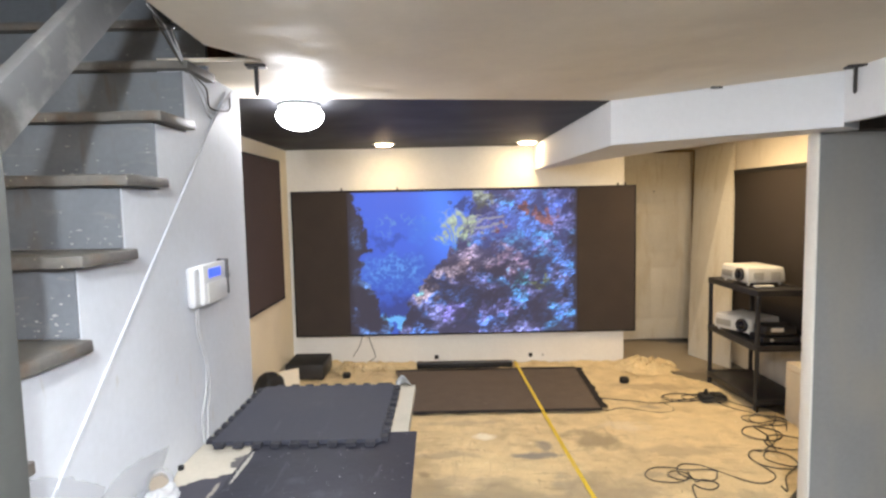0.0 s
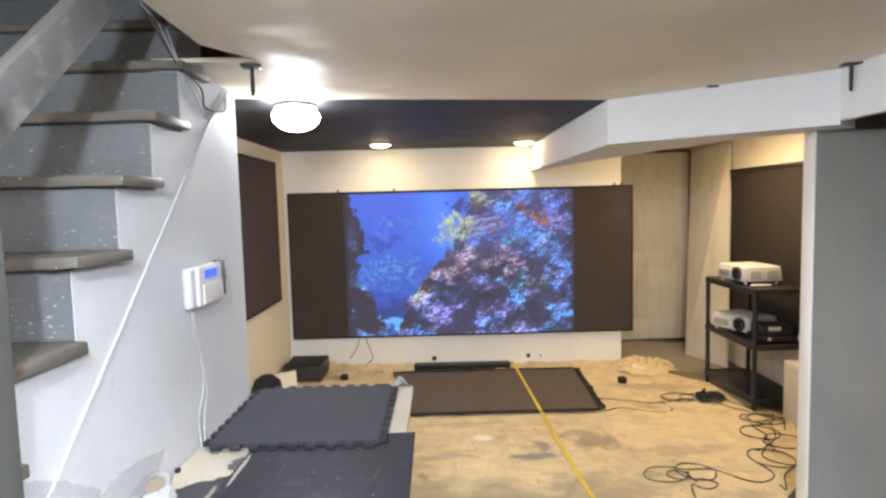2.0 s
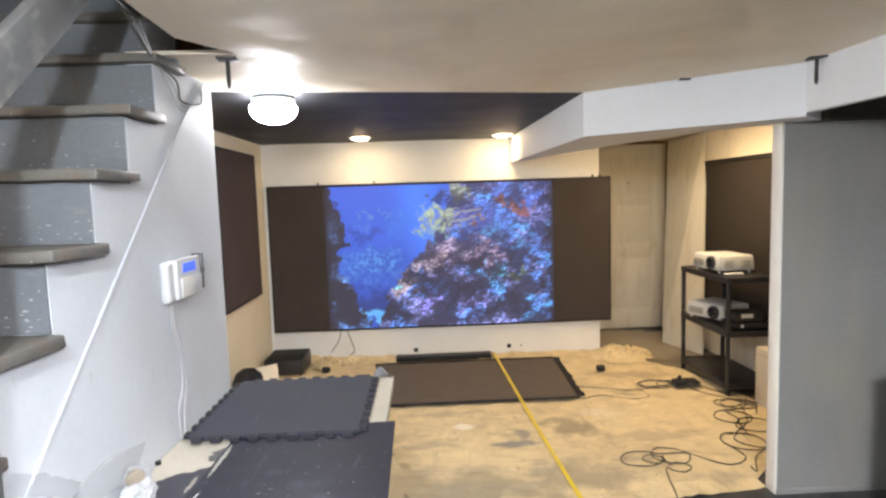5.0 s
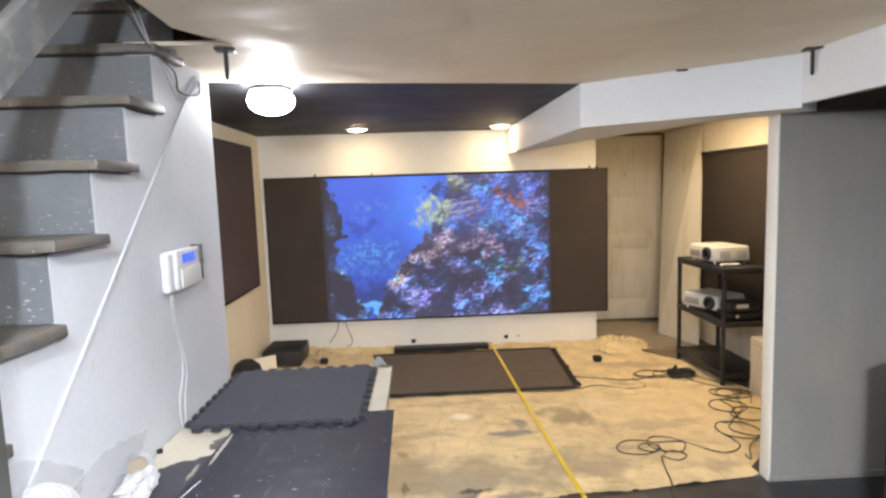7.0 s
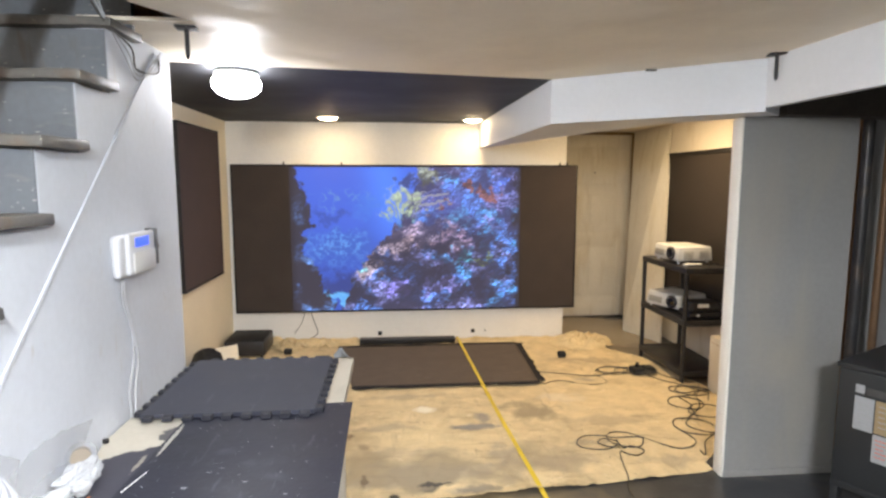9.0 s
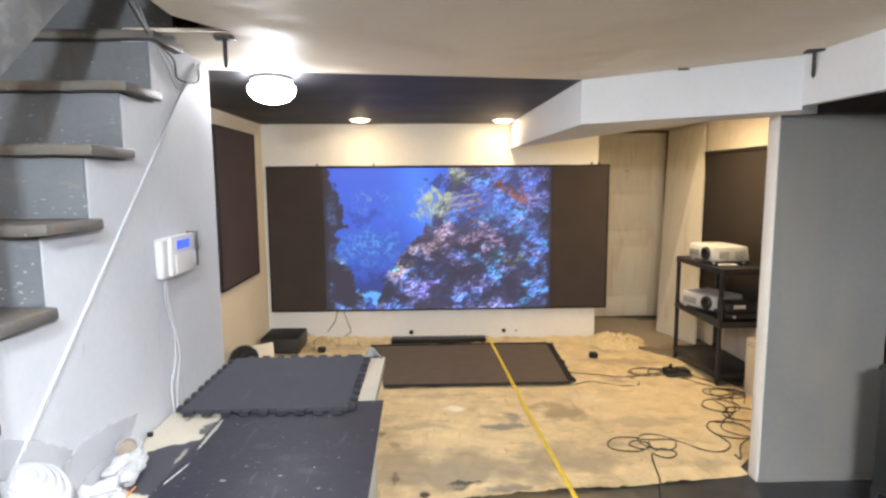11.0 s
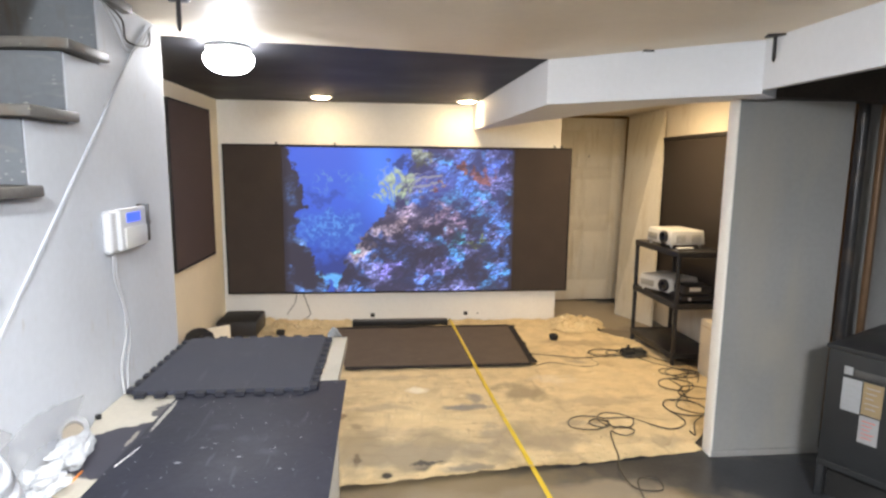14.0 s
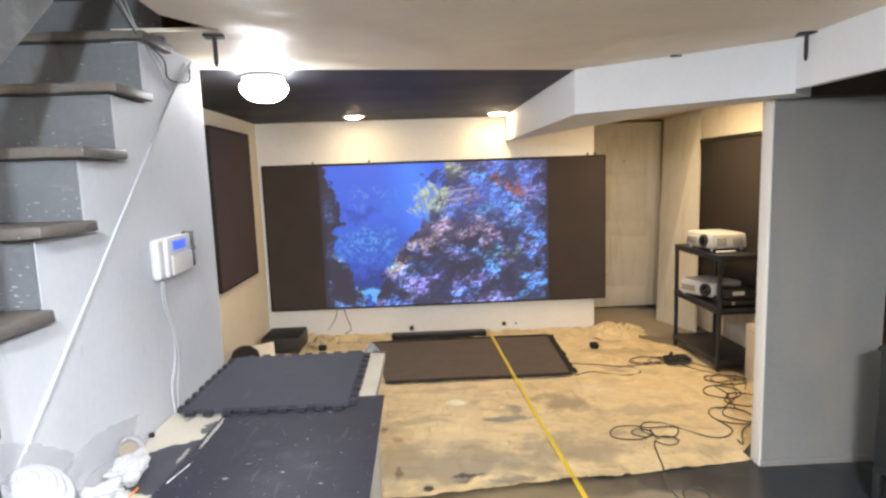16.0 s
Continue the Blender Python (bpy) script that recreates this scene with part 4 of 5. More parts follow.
for t in (0.12, 0.95, 1.7):
    bm = box(-0.035, 0.0, t, t + 0.05, -0.062, -0.055, 0.002)
    box(-0.035, -0.029, t, t + 0.05, -0.0545, 0.03, 0.002, bm)
    bm.transform(Matrix.Rotation(CLIMB, 4, "X"))
    part("bracket", bm, STEEL, rail, "small dark metal rail bracket")

bm = hose(glide([(-0.53, 1.80, 2.205), (-0.50, 1.83, 2.165), (-0.49, 1.89, 2.16), (-0.53, 1.93, 2.20)]), 0.006)
beside(solid("wall_hook", bm, STEEL, "bright bent metal hook on the handrail", "hook"))

strip = beside(thing("cable_raceway", (-0.54, 0, 0), "thin white painted cable strip climbing the stair wall", "raceway"))
p0, p1 = Vector((0, 1.16, 0.815)), Vector((0, 2.45, 2.052))
L = (p1 - p0).length
ang = math.atan2(p1.z - p0.z, p1.y - p0.y)
for i in range(3):
    bm = box(0.0, 0.006, L * i / 3 + 0.001, L * (i + 1) / 3 - 0.001, -0.007, 0.007, 0.002)
    bm.transform(Matrix.Translation(p0) @ Matrix.Rotation(ang, 4, "X"))
    part("length", bm, STAIR_WHITE, strip)
for sgn, r, m in ((0, 0.0028, CABLE_WHITE), (1, 0.003, CABLE_WHITE), (2, 0.003, CABLE_WHITE), (3, 0.0035, CABLE_BLACK)):
    w = [(-0.52 - 0.012 * sgn, 1.98 - 0.03 * sgn, 2.20), (-0.525, 2.02, 2.10 - 0.01 * sgn), (-0.53, 2.13 + 0.03 * sgn, 1.97 + 0.02 * sgn), (-0.532, 2.26, 1.90 + 0.02 * sgn), (-0.53, 2.36 + 0.03 * sgn, 1.98), (-0.53, 2.47, 2.055)]
    if sgn == 0:
        w = [(-0.532, 2.05, 1.70), (-0.531, 2.2, 1.835), (-0.53, 2.36, 1.975), (-0.531, 2.5, 2.07)]
    beside(solid("stair_cable", hose(glide(w), r), m, "loose thin cable strung beside the stair", "cable", group="stair cables"))

pad = beside(thing("alarm_keypad", (-0.54, 2.12, 1.193), "white wall keypad with a blue lit display", "keypad"))
part("back_box", box(0.0, 0.034, -0.145, 0.135, 0.004, 0.155, 0.015, seg=4), KEYPAD, pad)
part("front", box(0.0305, 0.050, -0.105, 0.110, 0.010, 0.160, 0.010), KEYPAD, pad)
part("flap", box(0.0505, 0.058, -0.085, 0.095, 0.015, 0.090, 0.006), PROJ_SILVER, pad, "pale hinged cover flap")
part("display", box(0.0505, 0.0525, -0.062, 0.050, 0.108, 0.142, 0.001), LCD, pad, "blue lit display")
part("side_bracket", box(0.002, 0.046, 0.1355, 0.150, 0.02, 0.162, 0.003), STEEL, pad, "dark metal side bracket")
part("latch", hose(glide([(0.02, 0.152, 0.09), (0.03, 0.185, 0.085), (0.02, 0.195, 0.10), (0.01, 0.205, 0.08)]), 0.005), STEEL, pad, "small dark latch")
for off in (0, 1):
    w = [(-0.518, 2.005 + 0.012 * off, 1.19), (-0.530, 2.03 + 0.02 * off, 1.10), (-0.531, 2.085 + 0.012 * off, 0.98), (-0.531, 2.08 + 0.035 * off, 0.87), (-0.53, 2.03 + 0.05 * off, 0.78), (-0.522, 2.02 + 0.03 * off, 0.681)]
    beside(solid("keypad_cable", hose(glide(w), 0.0045), CABLE_WHITE, "white cable hanging from the keypad", "cable", group="keypad cables"))

# wood up the stairwell
solid("wall_stair_upper", box(-1.6, -0.345, 3.30, 3.38, CEIL + 0.062, 4.2), WOOD, "brown wooden panelling up the stairwell", "wall", kind="structure")

# ---- ceiling fittings ----
def bracket(x, y, z, turn):
    b = thing("ceiling_bracket", pose(x, y, z, 0, 0, turn), "black T-shaped mounting bracket on the ceiling", "bracket", group="ceiling brackets")
    part("plate", box(-0.036, 0.036, -0.030, 0.030, -0.008, -0.0005, 0.002), BLACK_PLASTIC, b)
    part("stem", rod((0, 0, -0.0085), (0, 0, -0.100), 0.008, seg=12), BLACK_PLASTIC, b)
    part("tip", rod((0, 0, -0.1005), (0, 0, -0.112), 0.007, 0.004, seg=12), RUBBER, b)


bracket(-0.295, 2.12, CEIL, 8)
bracket(2.085, 2.335, CEIL, -20)
solid("ceiling_clip", box(1.672, 1.735, 2.705, 2.72, CEIL - 0.010, CEIL - 0.0005, 0.002), STEEL, "small rusty metal clip at the ceiling edge", "clip")


def globe(x, y, glass):
    g = thing("globe_lamp", (x, y, CEIL), "round white glass ceiling globe lamp, switched on", "lamp")
    part("base", spin([(0, -0.0005), (0.100, -0.0005), (0.108, -0.010), (0.104, -0.024), (0, -0.024)]), PROJ_SILVER, g, "pale metal base ring")
    part("globe", spin([(0.092, -0.0245), (0.114, -0.042), (0.119, -0.060), (0.112, -0.086), (0.084, -0.113), (0.043, -0.128), (0, -0.132)], seg=40), glass, g, "glowing white glass bowl")


globe(-0.345, 2.95, GLOBE_GLASS)
bulb = thing("bulb_lamp", (BULB[0], BULB[1], HIGH), "bare round light bulb hanging on a white cord, on", "lamp")
drop = BULB[2] - HIGH
part("ceiling_rose", spin([(0, 0), (0.05, 0), (0.052, -0.012), (0.026, -0.03), (0, -0.03)]), WHITE_PLASTIC, bulb)
part("cord", rod((0, 0, -0.0305), (0, 0, drop + 0.1205), 0.003), WHITE_PLASTIC, bulb)
part("holder", rod((0, 0, drop + 0.06), (0, 0, drop + 0.12), 0.021, 0.016), WHITE_PLASTIC, bulb)
part("glass", spin([(0, drop - 0.04), (0.02, drop - 0.0346), (0.0346, drop - 0.02), (0.04, drop), (0.036, drop + 0.018), (0.022, drop + 0.0595), (0, drop + 0.0595)]), glow("bulb_glass", (0.90, 0.95, 1.0, 1), BULB_GLOW), bulb, "glowing white glass")
px, py, pz, pr = PANEL
# unseen fill light, built as a flat disc on a rod
g = thing("fill_disc", (px, py, pz), "added flat round fill lamp, unseen behind the camera, on", "lamp")
part("rod", rod((0, 0, 0.0185), (0, 0, HIGH - pz), 0.008), WHITE_PLASTIC, g)
part("rim", spin([(pr + 0.001, 0), (pr + 0.02, 0), (pr + 0.02, 0.018), (0, 0.018), (0, 0.012), (pr + 0.001, 0.012), (pr + 0.001, 0)]), WHITE_PLASTIC, g)
part("diffuser", spin([(0, 0), (pr, 0), (pr, 0.011), (0, 0.011)]), glow("fill_disc_glass", COOL, PANEL_GLOW), g, "glowing flat diffuser")
# third is an unseen fill added for the alcove; bulkhead hides the fourth
for px, py in ((-0.12, 4.96), (1.14, 5.04), (2.46, 4.55), (2.58, 3.95)):
    g = thing("downlight", (px, py, CEIL), "round recessed warm white ceiling downlight, on", "lamp", group="downlights over the screen")
    part("trim_ring", spin([(0.078, -0.0005), (0.098, -0.0005), (0.096, -0.007), (0.080, -0.010), (0.078, -0.0005)]), WHITE_PLASTIC, g)
    part("lens", spin([(0, -0.024), (0.03, -0.022), (0.058, -0.016), (0.074, -0.008), (0.077, -0.001)]), ALCOVE_GLASS if px > 2 else DOWN_GLASS, g, "glowing warm lens")

# ---- far side ----
def fabric_panel(name, x0, x1, y0, y1, z0, z1, label, cloth, edge=0.0155):
    p = thing(name, (0, 0, 0), label, "panel", group="acoustic panels")
    part("fabric", box(x0 + 0.004, x1 - 0.004, y0 + edge + 0.0005, y1 - edge - 0.0005, z0 + edge + 0.0005, z1 - edge - 0.0005), cloth, p)
    for a, b, c, e in ((y0, y1, z1 - edge, z1), (y0, y1, z0, z0 + edge), (y0, y0 + edge, z0 + edge + 0.0005, z1 - edge - 0.0005), (y1 - edge, y1, z0 + edge + 0.0005, z1 - edge - 0.0005)):
        part("frame_edge", box(x0, x1, a, b, c, e, 0.002), FRAME, p)


fabric_panel("acoustic_panel", LEFT_X + 0.001, LEFT_X + 0.03, 4.10, 5.04, 0.735, 1.965, "black fabric wall panel on the cream wall", PANEL_CLOTH)
fabric_panel("acoustic_panel", RIGHT_X - 0.04, RIGHT_X - 0.001, 3.6, 5.36, 0.50, 1.805, "black fabric wall panel behind the shelf", PANEL_BLACK, 0.035)

# old panel door in the alcove
door = thing("door_1", (2.12, 6.15, 0.018), "old cream six-panel door, closed and grubby", "door", kind="structure")
DWID, DH = 0.935, 2.035
part("slab", box(0, DWID, 0.0045, 0.045, 0, DH, 0.002), DOOR_PAINT, door)
rails_z = [(0, 0.22), (0.80, 0.95), (1.38, 1.49), (DH - 0.13, DH)]
for a, b in rails_z:
    part("rail", box(0.11, DWID - 0.11, 0.0, 0.0042, a, b, 0.003), DOOR_PAINT, door)
for a, b in ((0, 0.1095), (DWID - 0.1095, DWID)):
    part("stile", box(a, b, 0.0, 0.0042, 0, DH, 0.003), DOOR_PAINT, door)
for (a, b), (c, e) in zip(rails_z, rails_z[1:]):
    part("stile", box(DWID / 2 - 0.05, DWID / 2 + 0.05, 0.0, 0.0042, b + 0.0005, c - 0.0005, 0.003), DOOR_PAINT, door)
    for x0 in (0.13, DWID / 2 + 0.07):
        part("panel", box(x0, x0 + DWID / 2 - 0.20, 0.0015, 0.0042, b + 0.02, c - 0.02, 0.003), DOOR_PAINT, door)
part("peephole", rod((0.55, -0.002, 1.62), (0.55, 0.002, 1.62), 0.008), STEEL, door)
# brown strip put in for the dark gap above the door
solid("door_trim", box(2.115, 3.085, 6.142, 6.199, 2.056, 2.082, 0.003), RUST, "dark brown strip standing for the gap's shade over the door", "trim", kind="structure")
bm = hose(glide([(3.075, 6.10, 0.0), (3.07, 6.09, 0.5), (3.08, 6.10, 1.0), (3.07, 6.09, 1.5), (3.08, 6.10, 2.07)]), 0.016, 8)
solid("corner_pipe", bm, RUST, "rusty stained pipe in the alcove corner", "pipe")
# white panel leaning on the side wall
bm = bmesh.new()
foot, head = [(2.79, 5.52), (2.955, 5.03)], [(3.060, 6.03), (3.075, 5.25)]
q = [bm.verts.new((x + o, y + o * 0.2, z)) for o in (0.0, 0.018) for (x, y), z in zip(foot + head[::-1], (0.006, 0.006, 2.06, 2.06))]
for f in ((0, 1, 2, 3), (7, 6, 5, 4), (0, 4, 5, 1), (1, 5, 6, 2), (2, 6, 7, 3), (3, 7, 4, 0)):
    bm.faces.new([q[i] for i in f])
bmesh.ops.recalc_face_normals(bm, faces=bm.faces)
solid("leaning_board", bm, DOOR_PAINT, "tall grubby cream board leaning against the side wall", "board")
solid("leaning_board", box(3.0, 3.06, 5.20, 5.26, 0, 0.62, 0.003), WHITE_WALL, "short white board end beside the shelf", "board")

# ---- shelf and electronics ----
rack = thing("shelf_unit", (2.60, 3.95, 0), "black plastic three-tier shelf unit", "shelf")
RX, RY = 0.38, 0.75
for z in (0.10, 0.495, 0.895):
    sh = part("shelf", box(0.006, RX - 0.006, 0.006, RY - 0.006, z - 0.022, z - 0.006, 0.002), BLACK_PLASTIC, rack)
    for a in ((0, 0.012, 0, RY), (RX - 0.012, RX, 0, RY), (0.0125, RX - 0.0125, 0, 0.012), (0.0125, RX - 0.0125, RY - 0.012, RY)):
        part("lip", box(a[0], a[1], a[2], a[3], z - 0.045, z, 0.004), BLACK_PLASTIC, sh)
for x in (0.017, RX - 0.017):
    for y in (0.017, RY - 0.017):
        for a, b in ((0.0, 0.054), (0.101, 0.449), (0.496, 0.849)):
            part("leg", rod((x, y, a), (x, y, b), 0.017, seg=16), BLACK_PLASTIC, rack)


def projector(x, y, z, turn, label):
    """Lens side faces -x; the vented side faces -y."""
    p = thing("projector", pose(x, y, z, 0, 0, turn), label, "projector", group="projectors on the shelf")
    W, D, H = 0.30, 0.37, 0.112
    bm = box(0, W, 0, D, 0.02, 0.02 + H, 0.014, seg=3)
    for v in bm.verts:
        if v.co.z > 0.02 + H * 0.55:
            k = (v.co.z - 0.02 - H * 0.55) / (H * 0.45)
            v.co.x = W / 2 + (v.co.x - W / 2) * (1 - 0.07 * k)
            v.co.y = D / 2 + (v.co.y - D / 2) * (1 - 0.05 * k)
            v.co.z += 0.010 * k * math.cos((v.co.y / D - 0.5) * 2.4)
    part("case", bm, PROJ_SILVER, p)
    ly, lz = 0.092, 0.02 + H * 0.52
    part("lens_ring", spin([(0.034, 0), (0.052, 0), (0.052, 0.014), (0.045, 0.022), (0.036, 0.018), (0.034, 0)], seg=28), LENS_RING, p, "black lens ring").matrix_basis = pose(0.004, ly, lz, 0, -90, 0)
    part("lens", spin([(0, 0.012), (0.018, 0.010), (0.0335, 0.003), (0.0335, -0.004)], seg=28), LENS, p, "dark shiny lens").matrix_basis = pose(0.004, ly, lz, 0, -90, 0)
    part("front_grille", box(-0.003, 0.004, 0.20, 0.34, 0.045, 0.095, 0.002), VENT_GREY, p)
    for a in (0.055, 0.185):
        g = part("side_vent", box(a, a + 0.075, -0.002, 0.004, 0.045, 0.100, 0.002), VENT_GREY, p, "grey side vent")
        for i in range(6):
            part("slat", box(a + 0.004, a + 0.071, -0.0045, -0.0021, 0.050 + i * 0.008, 0.0535 + i * 0.008), PROJ_SILVER, g)
    part("seam", box(0.004, W - 0.004, -0.0008, 0.003, 0.036, 0.0375), INK_GREY, p)
    for fx, fy in ((0.03, 0.03), (0.03, D - 0.03), (W - 0.03, 0.03), (W - 0.03, D - 0.03)):
        part("foot", rod((fx, fy, 0), (fx, fy, 0.0215), 0.010, seg=12), WHITE_PLASTIC, p)


projector(2.635, 4.155, 0.8955, 3, "silver-white video projector on the top shelf")
projector(2.70, 4.19, 0.4955, 20, "silver-white video projector on the middle shelf")
solid("remote_control", box(2.66, 2.80, 4.085, 4.120, 0.8955, 0.910, 0.004), WHITE_PLASTIC, "slim white remote on the top shelf", "remote")
dev = thing("av_box", (2.68, 4.0, 0.4955), "black electronics box with a white label", "device")
part("case", box(0, 0.27, 0, 0.19, 0.004, 0.050, 0.006), BLACK_PLASTIC, dev)
part("upper_case", box(0.02, 0.25, 0.01, 0.18, 0.0505, 0.125, 0.018, seg=3), BLACK_PLASTIC, dev)
part("label_plate", box(0.06, 0.15, 0.0085, 0.0105, 0.085, 0.115), PAPER, dev, "white paper label")
part("knob", rod((0.06, -0.006, 0.027), (0.06, 0.002, 0.027), 0.013), PROJ_SILVER, dev)
bm = box(2.74, 3.05, 3.40, 3.82, 0, 0.418, 0.004)
wb = thing("storage_box", (0, 0, 0), "plain white cardboard box beside the shelf", "box")
part("body", bm, CARD_WHITE, wb)
part("lid_seam", box(2.7385, 2.741, 3.41, 3.81, 0.372, 0.376), CARD_TAN, wb)
bt = thing("spray_can", (2.788, 3.53, 0.419), "orange plastic bottle standing on the box", "bottle")
part("body", spin([(0, 0), (0.04, 0), (0.042, 0.006), (0.042, 0.12), (0.030, 0.145), (0.018, 0.155), (0, 0.155)]), ORANGE, bt)
part("nozzle", box(-0.035, 0.015, -0.01, 0.01, 0.1555, 0.19, 0.005), WHITE_PLASTIC, bt)

# ---- floor ----
def cloth_sheet():
    nx, ny = 170, 140
    bm = bmesh.new()
    g = []
    for j in range(ny + 1):
        t = j / ny
        row = []
        for i in range(nx + 1):
            s = i / nx
            y_front = 2.43 + 0.245 * max(0, (s - 0.32) / 0.68) + 0.015 * noise.noise(Vector((s * 9, 0, 3)))
            y = y_front + (5.345 - y_front) * t
            xr = float(np.interp(y, (2.66, 2.76, 3.2, 3.8, 4.6, 5.0, 5.345), (2.118, 2.118, 2.6, 2.78, 2.60, 2.32, 2.08))) + 0.03 * noise.noise(Vector((7, y * 5, 0))) * min(1, max(0, y - 2.8))
            x = -1.08 + (xr + 1.08) * s
            z = 0.0035 + 0.004 * (noise.noise(Vector((x * 2.3, y * 2.3, 0))) + 1) * 0.5
            for a, f, c in ((0.6, 5.0, 1.0), (1.3, 8.0, 4.0), (-0.5, 6.5, 9.0)):
                r = noise.noise(Vector(((x * math.cos(a) + y * math.sin(a)) * f, (y * math.cos(a) - x * math.sin(a)) * 1.1, c)))
                z += 0.009 * max(0, 1 - abs(r) * 11)
            z = min(z, 0.016)
            if t < 0.02 and 0.35 < s < 0.75:
                z += 0.012 * (1 - t / 0.02)
            near_wall = max(0, 1 - (5.345 - y) / 0.22)
            if x < 0.15:
                z += 0.045 * near_wall * (0.4 + abs(noise.noise(Vector((x * 8, y * 8, 2)))) * 1.6)
            else:
                z += 0.016 * near_wall * abs(noise.noise(Vector((x * 7, y * 8, 2)))) * 2
            row.append(bm.verts.new((x, y, z)))
        g.append(row)
    for p, q in zip(g, g[1:]):
        for i in range(nx):
            bm.faces.new((p[i], p[i + 1], q[i + 1], q[i]))
    return bm


solid("drop_cloth", cloth_sheet(), CLOTH, "paint-stained beige canvas drop cloth over the floor", "cloth", sharp=60)


def heap(cx, cy, rx, ry, h, seed):
    bm = bmesh.new()
    n = 40
    g = []
    for j in range(n + 1):
        row = []
        for i in range(n + 1):
            a, b = i / n * 2 - 1, j / n * 2 - 1
            d = math.hypot(a, b)
            f = max(0, 1 - d) ** 0.6
            r = noise.noise(Vector((a * 3.2, b * 3.2, seed)))
            q = abs(noise.noise(Vector((a * 6, b * 6, seed + 4))))
            w = 1 + 0.25 * noise.noise(Vector((a * 2, b * 2, seed + 9)))
            row.append(bm.verts.new((cx + a * rx * w, cy + b * ry * w, 0.009 + h * f * (0.45 + 0.5 * r + 1.0 * (0.5 - q)))))
        g.append(row)
    for p, q in zip(g, g[1:]):
        for i in range(n):
            m = (p[i].co + p[i + 1].co + q[i].co + q[i + 1].co) / 4
            if math.hypot((m.x - cx) / rx, (m.y - cy) / ry) < 1.0 + 0.2 * noise.noise(m * 9):
                bm.faces.new((p[i], p[i + 1], q[i + 1], q[i]))
    bmesh.ops.delete(bm, geom=[v for v in bm.verts if not v.link_faces], context="VERTS")
    return bm


solid("crumpled_cloth", heap(2.20, 5.10, 0.30, 0.24, 0.115, 2.0), CLOTH, "crumpled heap of beige cloth by the wall end", "cloth", sharp=60)
solid("crumpled_cloth", heap(-0.30, 5.24, 0.24, 0.10, 0.07, 9.0), CLOTH, "crumpled beige cloth under the screen", "cloth", sharp=60)
solid("crumpled_cloth", heap(-0.55, 5.18, 0.16, 0.16, 0.10, 6.0), CLOTH, "crumpled beige cloth beside the black box", "cloth", sharp=60)

rug = thing("carpet", (0, 0, 0.0170), "brown carpet offcut with a ragged black edge", "carpet")
bm = bmesh.new()
g = []
for j in range(41):
    row = []
    for i in range(61):
        s, t = i / 60, j / 40
        x = -0.085 + 0.20 * (1 - t) + (1.655 - 0.245 * (1 - t)) * s
        y = 4.055 + 1.03 * t
        row.append(bm.verts.new((x, y, 0.0035 + 0.003 * noise.noise(Vector((x * 3, y * 3, 5))))))
    g.append(row)
for p, q in zip(g, g[1:]):
    for i in range(60):
        bm.faces.new((p[i], p[i + 1], q[i + 1], q[i]))
face = part("surface", bm, CARPET, rug)
face.modifiers.new("thick", "SOLIDIFY").thickness = 0.005
face.modifiers["thick"].offset = -0.2


def binding(pts, w, seed):
    """A ragged dark band along a line."""
    bm = bmesh.new()
    pts = [Vector(p) for p in pts]
    a, b = pts
    n, side = 60, (b - a).normalized().cross(Vector((0, 0, 1)))
    last = None
    for i in range(n + 1):
        p = a.lerp(b, i / n)
        w1 = w * (0.9 + 0.4 * noise.noise(Vector((i * 0.16, seed, 0))) + 0.08 * noise.noise(Vector((i * 0.6, seed, 4))))
        o = 0.006 * noise.noise(Vector((i * 0.3, seed, 7)))
        now = [bm.verts.new(p - side * (0.006 + o)), bm.verts.new(p - side * 0.003 + Vector((0, 0, 0.006))), bm.verts.new(p + side * w1 + Vector((0, 0, 0.0055)))]
        if last:
            for k in range(2):
                bm.faces.new((last[k], now[k], now[k + 1], last[k + 1]))
        last = now
    return bm


c00, c10, c11, c01 = (0.115, 4.052, 0.004), (1.527, 4.052, 0.004), (1.572, 5.088, 0.004), (-0.086, 5.088, 0.004)
for a, b, w, sd in ((c10, c00, -0.055, 1), (c11, c10, -0.052, 5), (c01, c11, -0.035, 9)):
    part("binding", binding((b, a), -w, sd), CARPET_EDGE, rug, "ragged black binding")

# tape measure blade
bm = bmesh.new()
line = glide([(1.040, 5.322, 0.030), (1.062, 4.75, 0.026), (1.085, 4.06, 0.026), (1.105, 3.60, 0.016), (1.128, 3.1, 0.014), (1.148, 2.70, 0.014), (1.170, 2.30, 0.006), (1.20, 1.7, 0.005)], 10)
last = None
for i, p in enumerate(line):
    now = [bm.verts.new((p.x + o * 0.0125, p.y, p.z + 0.0025 * abs(o))) for o in (-1, -0.5, 0, 0.5, 1)]
    if last:
        for k in range(4):
            bm.faces.new((last[k], last[k + 1], now[k + 1], now[k]))
    last = now
tape = thing("tape_measure", (0, 0, 0), "yellow tape measure blade stretched over the floor", "tape")
tp = part("blade", bm, YELLOW, tape)
tp.modifiers.new("thick", "SOLIDIFY").thickness = 0.0008
part("end_hook", box(1.028, 1.052, 5.323, 5.328, 0.014, 0.036, 0.001), STEEL, tape)

bar = thing("sound_bar", (0.105, 5.17, 0.012), "long low black bar on the floor by the wall", "speaker")
part("case", box(0, 0.90, 0, 0.085, 0, 0.055, 0.006), BLACK_PLASTIC, bar)
part("grille", box(0.01, 0.89, -0.002, 0.004, 0.008, 0.047, 0.002), RUBBER, bar)

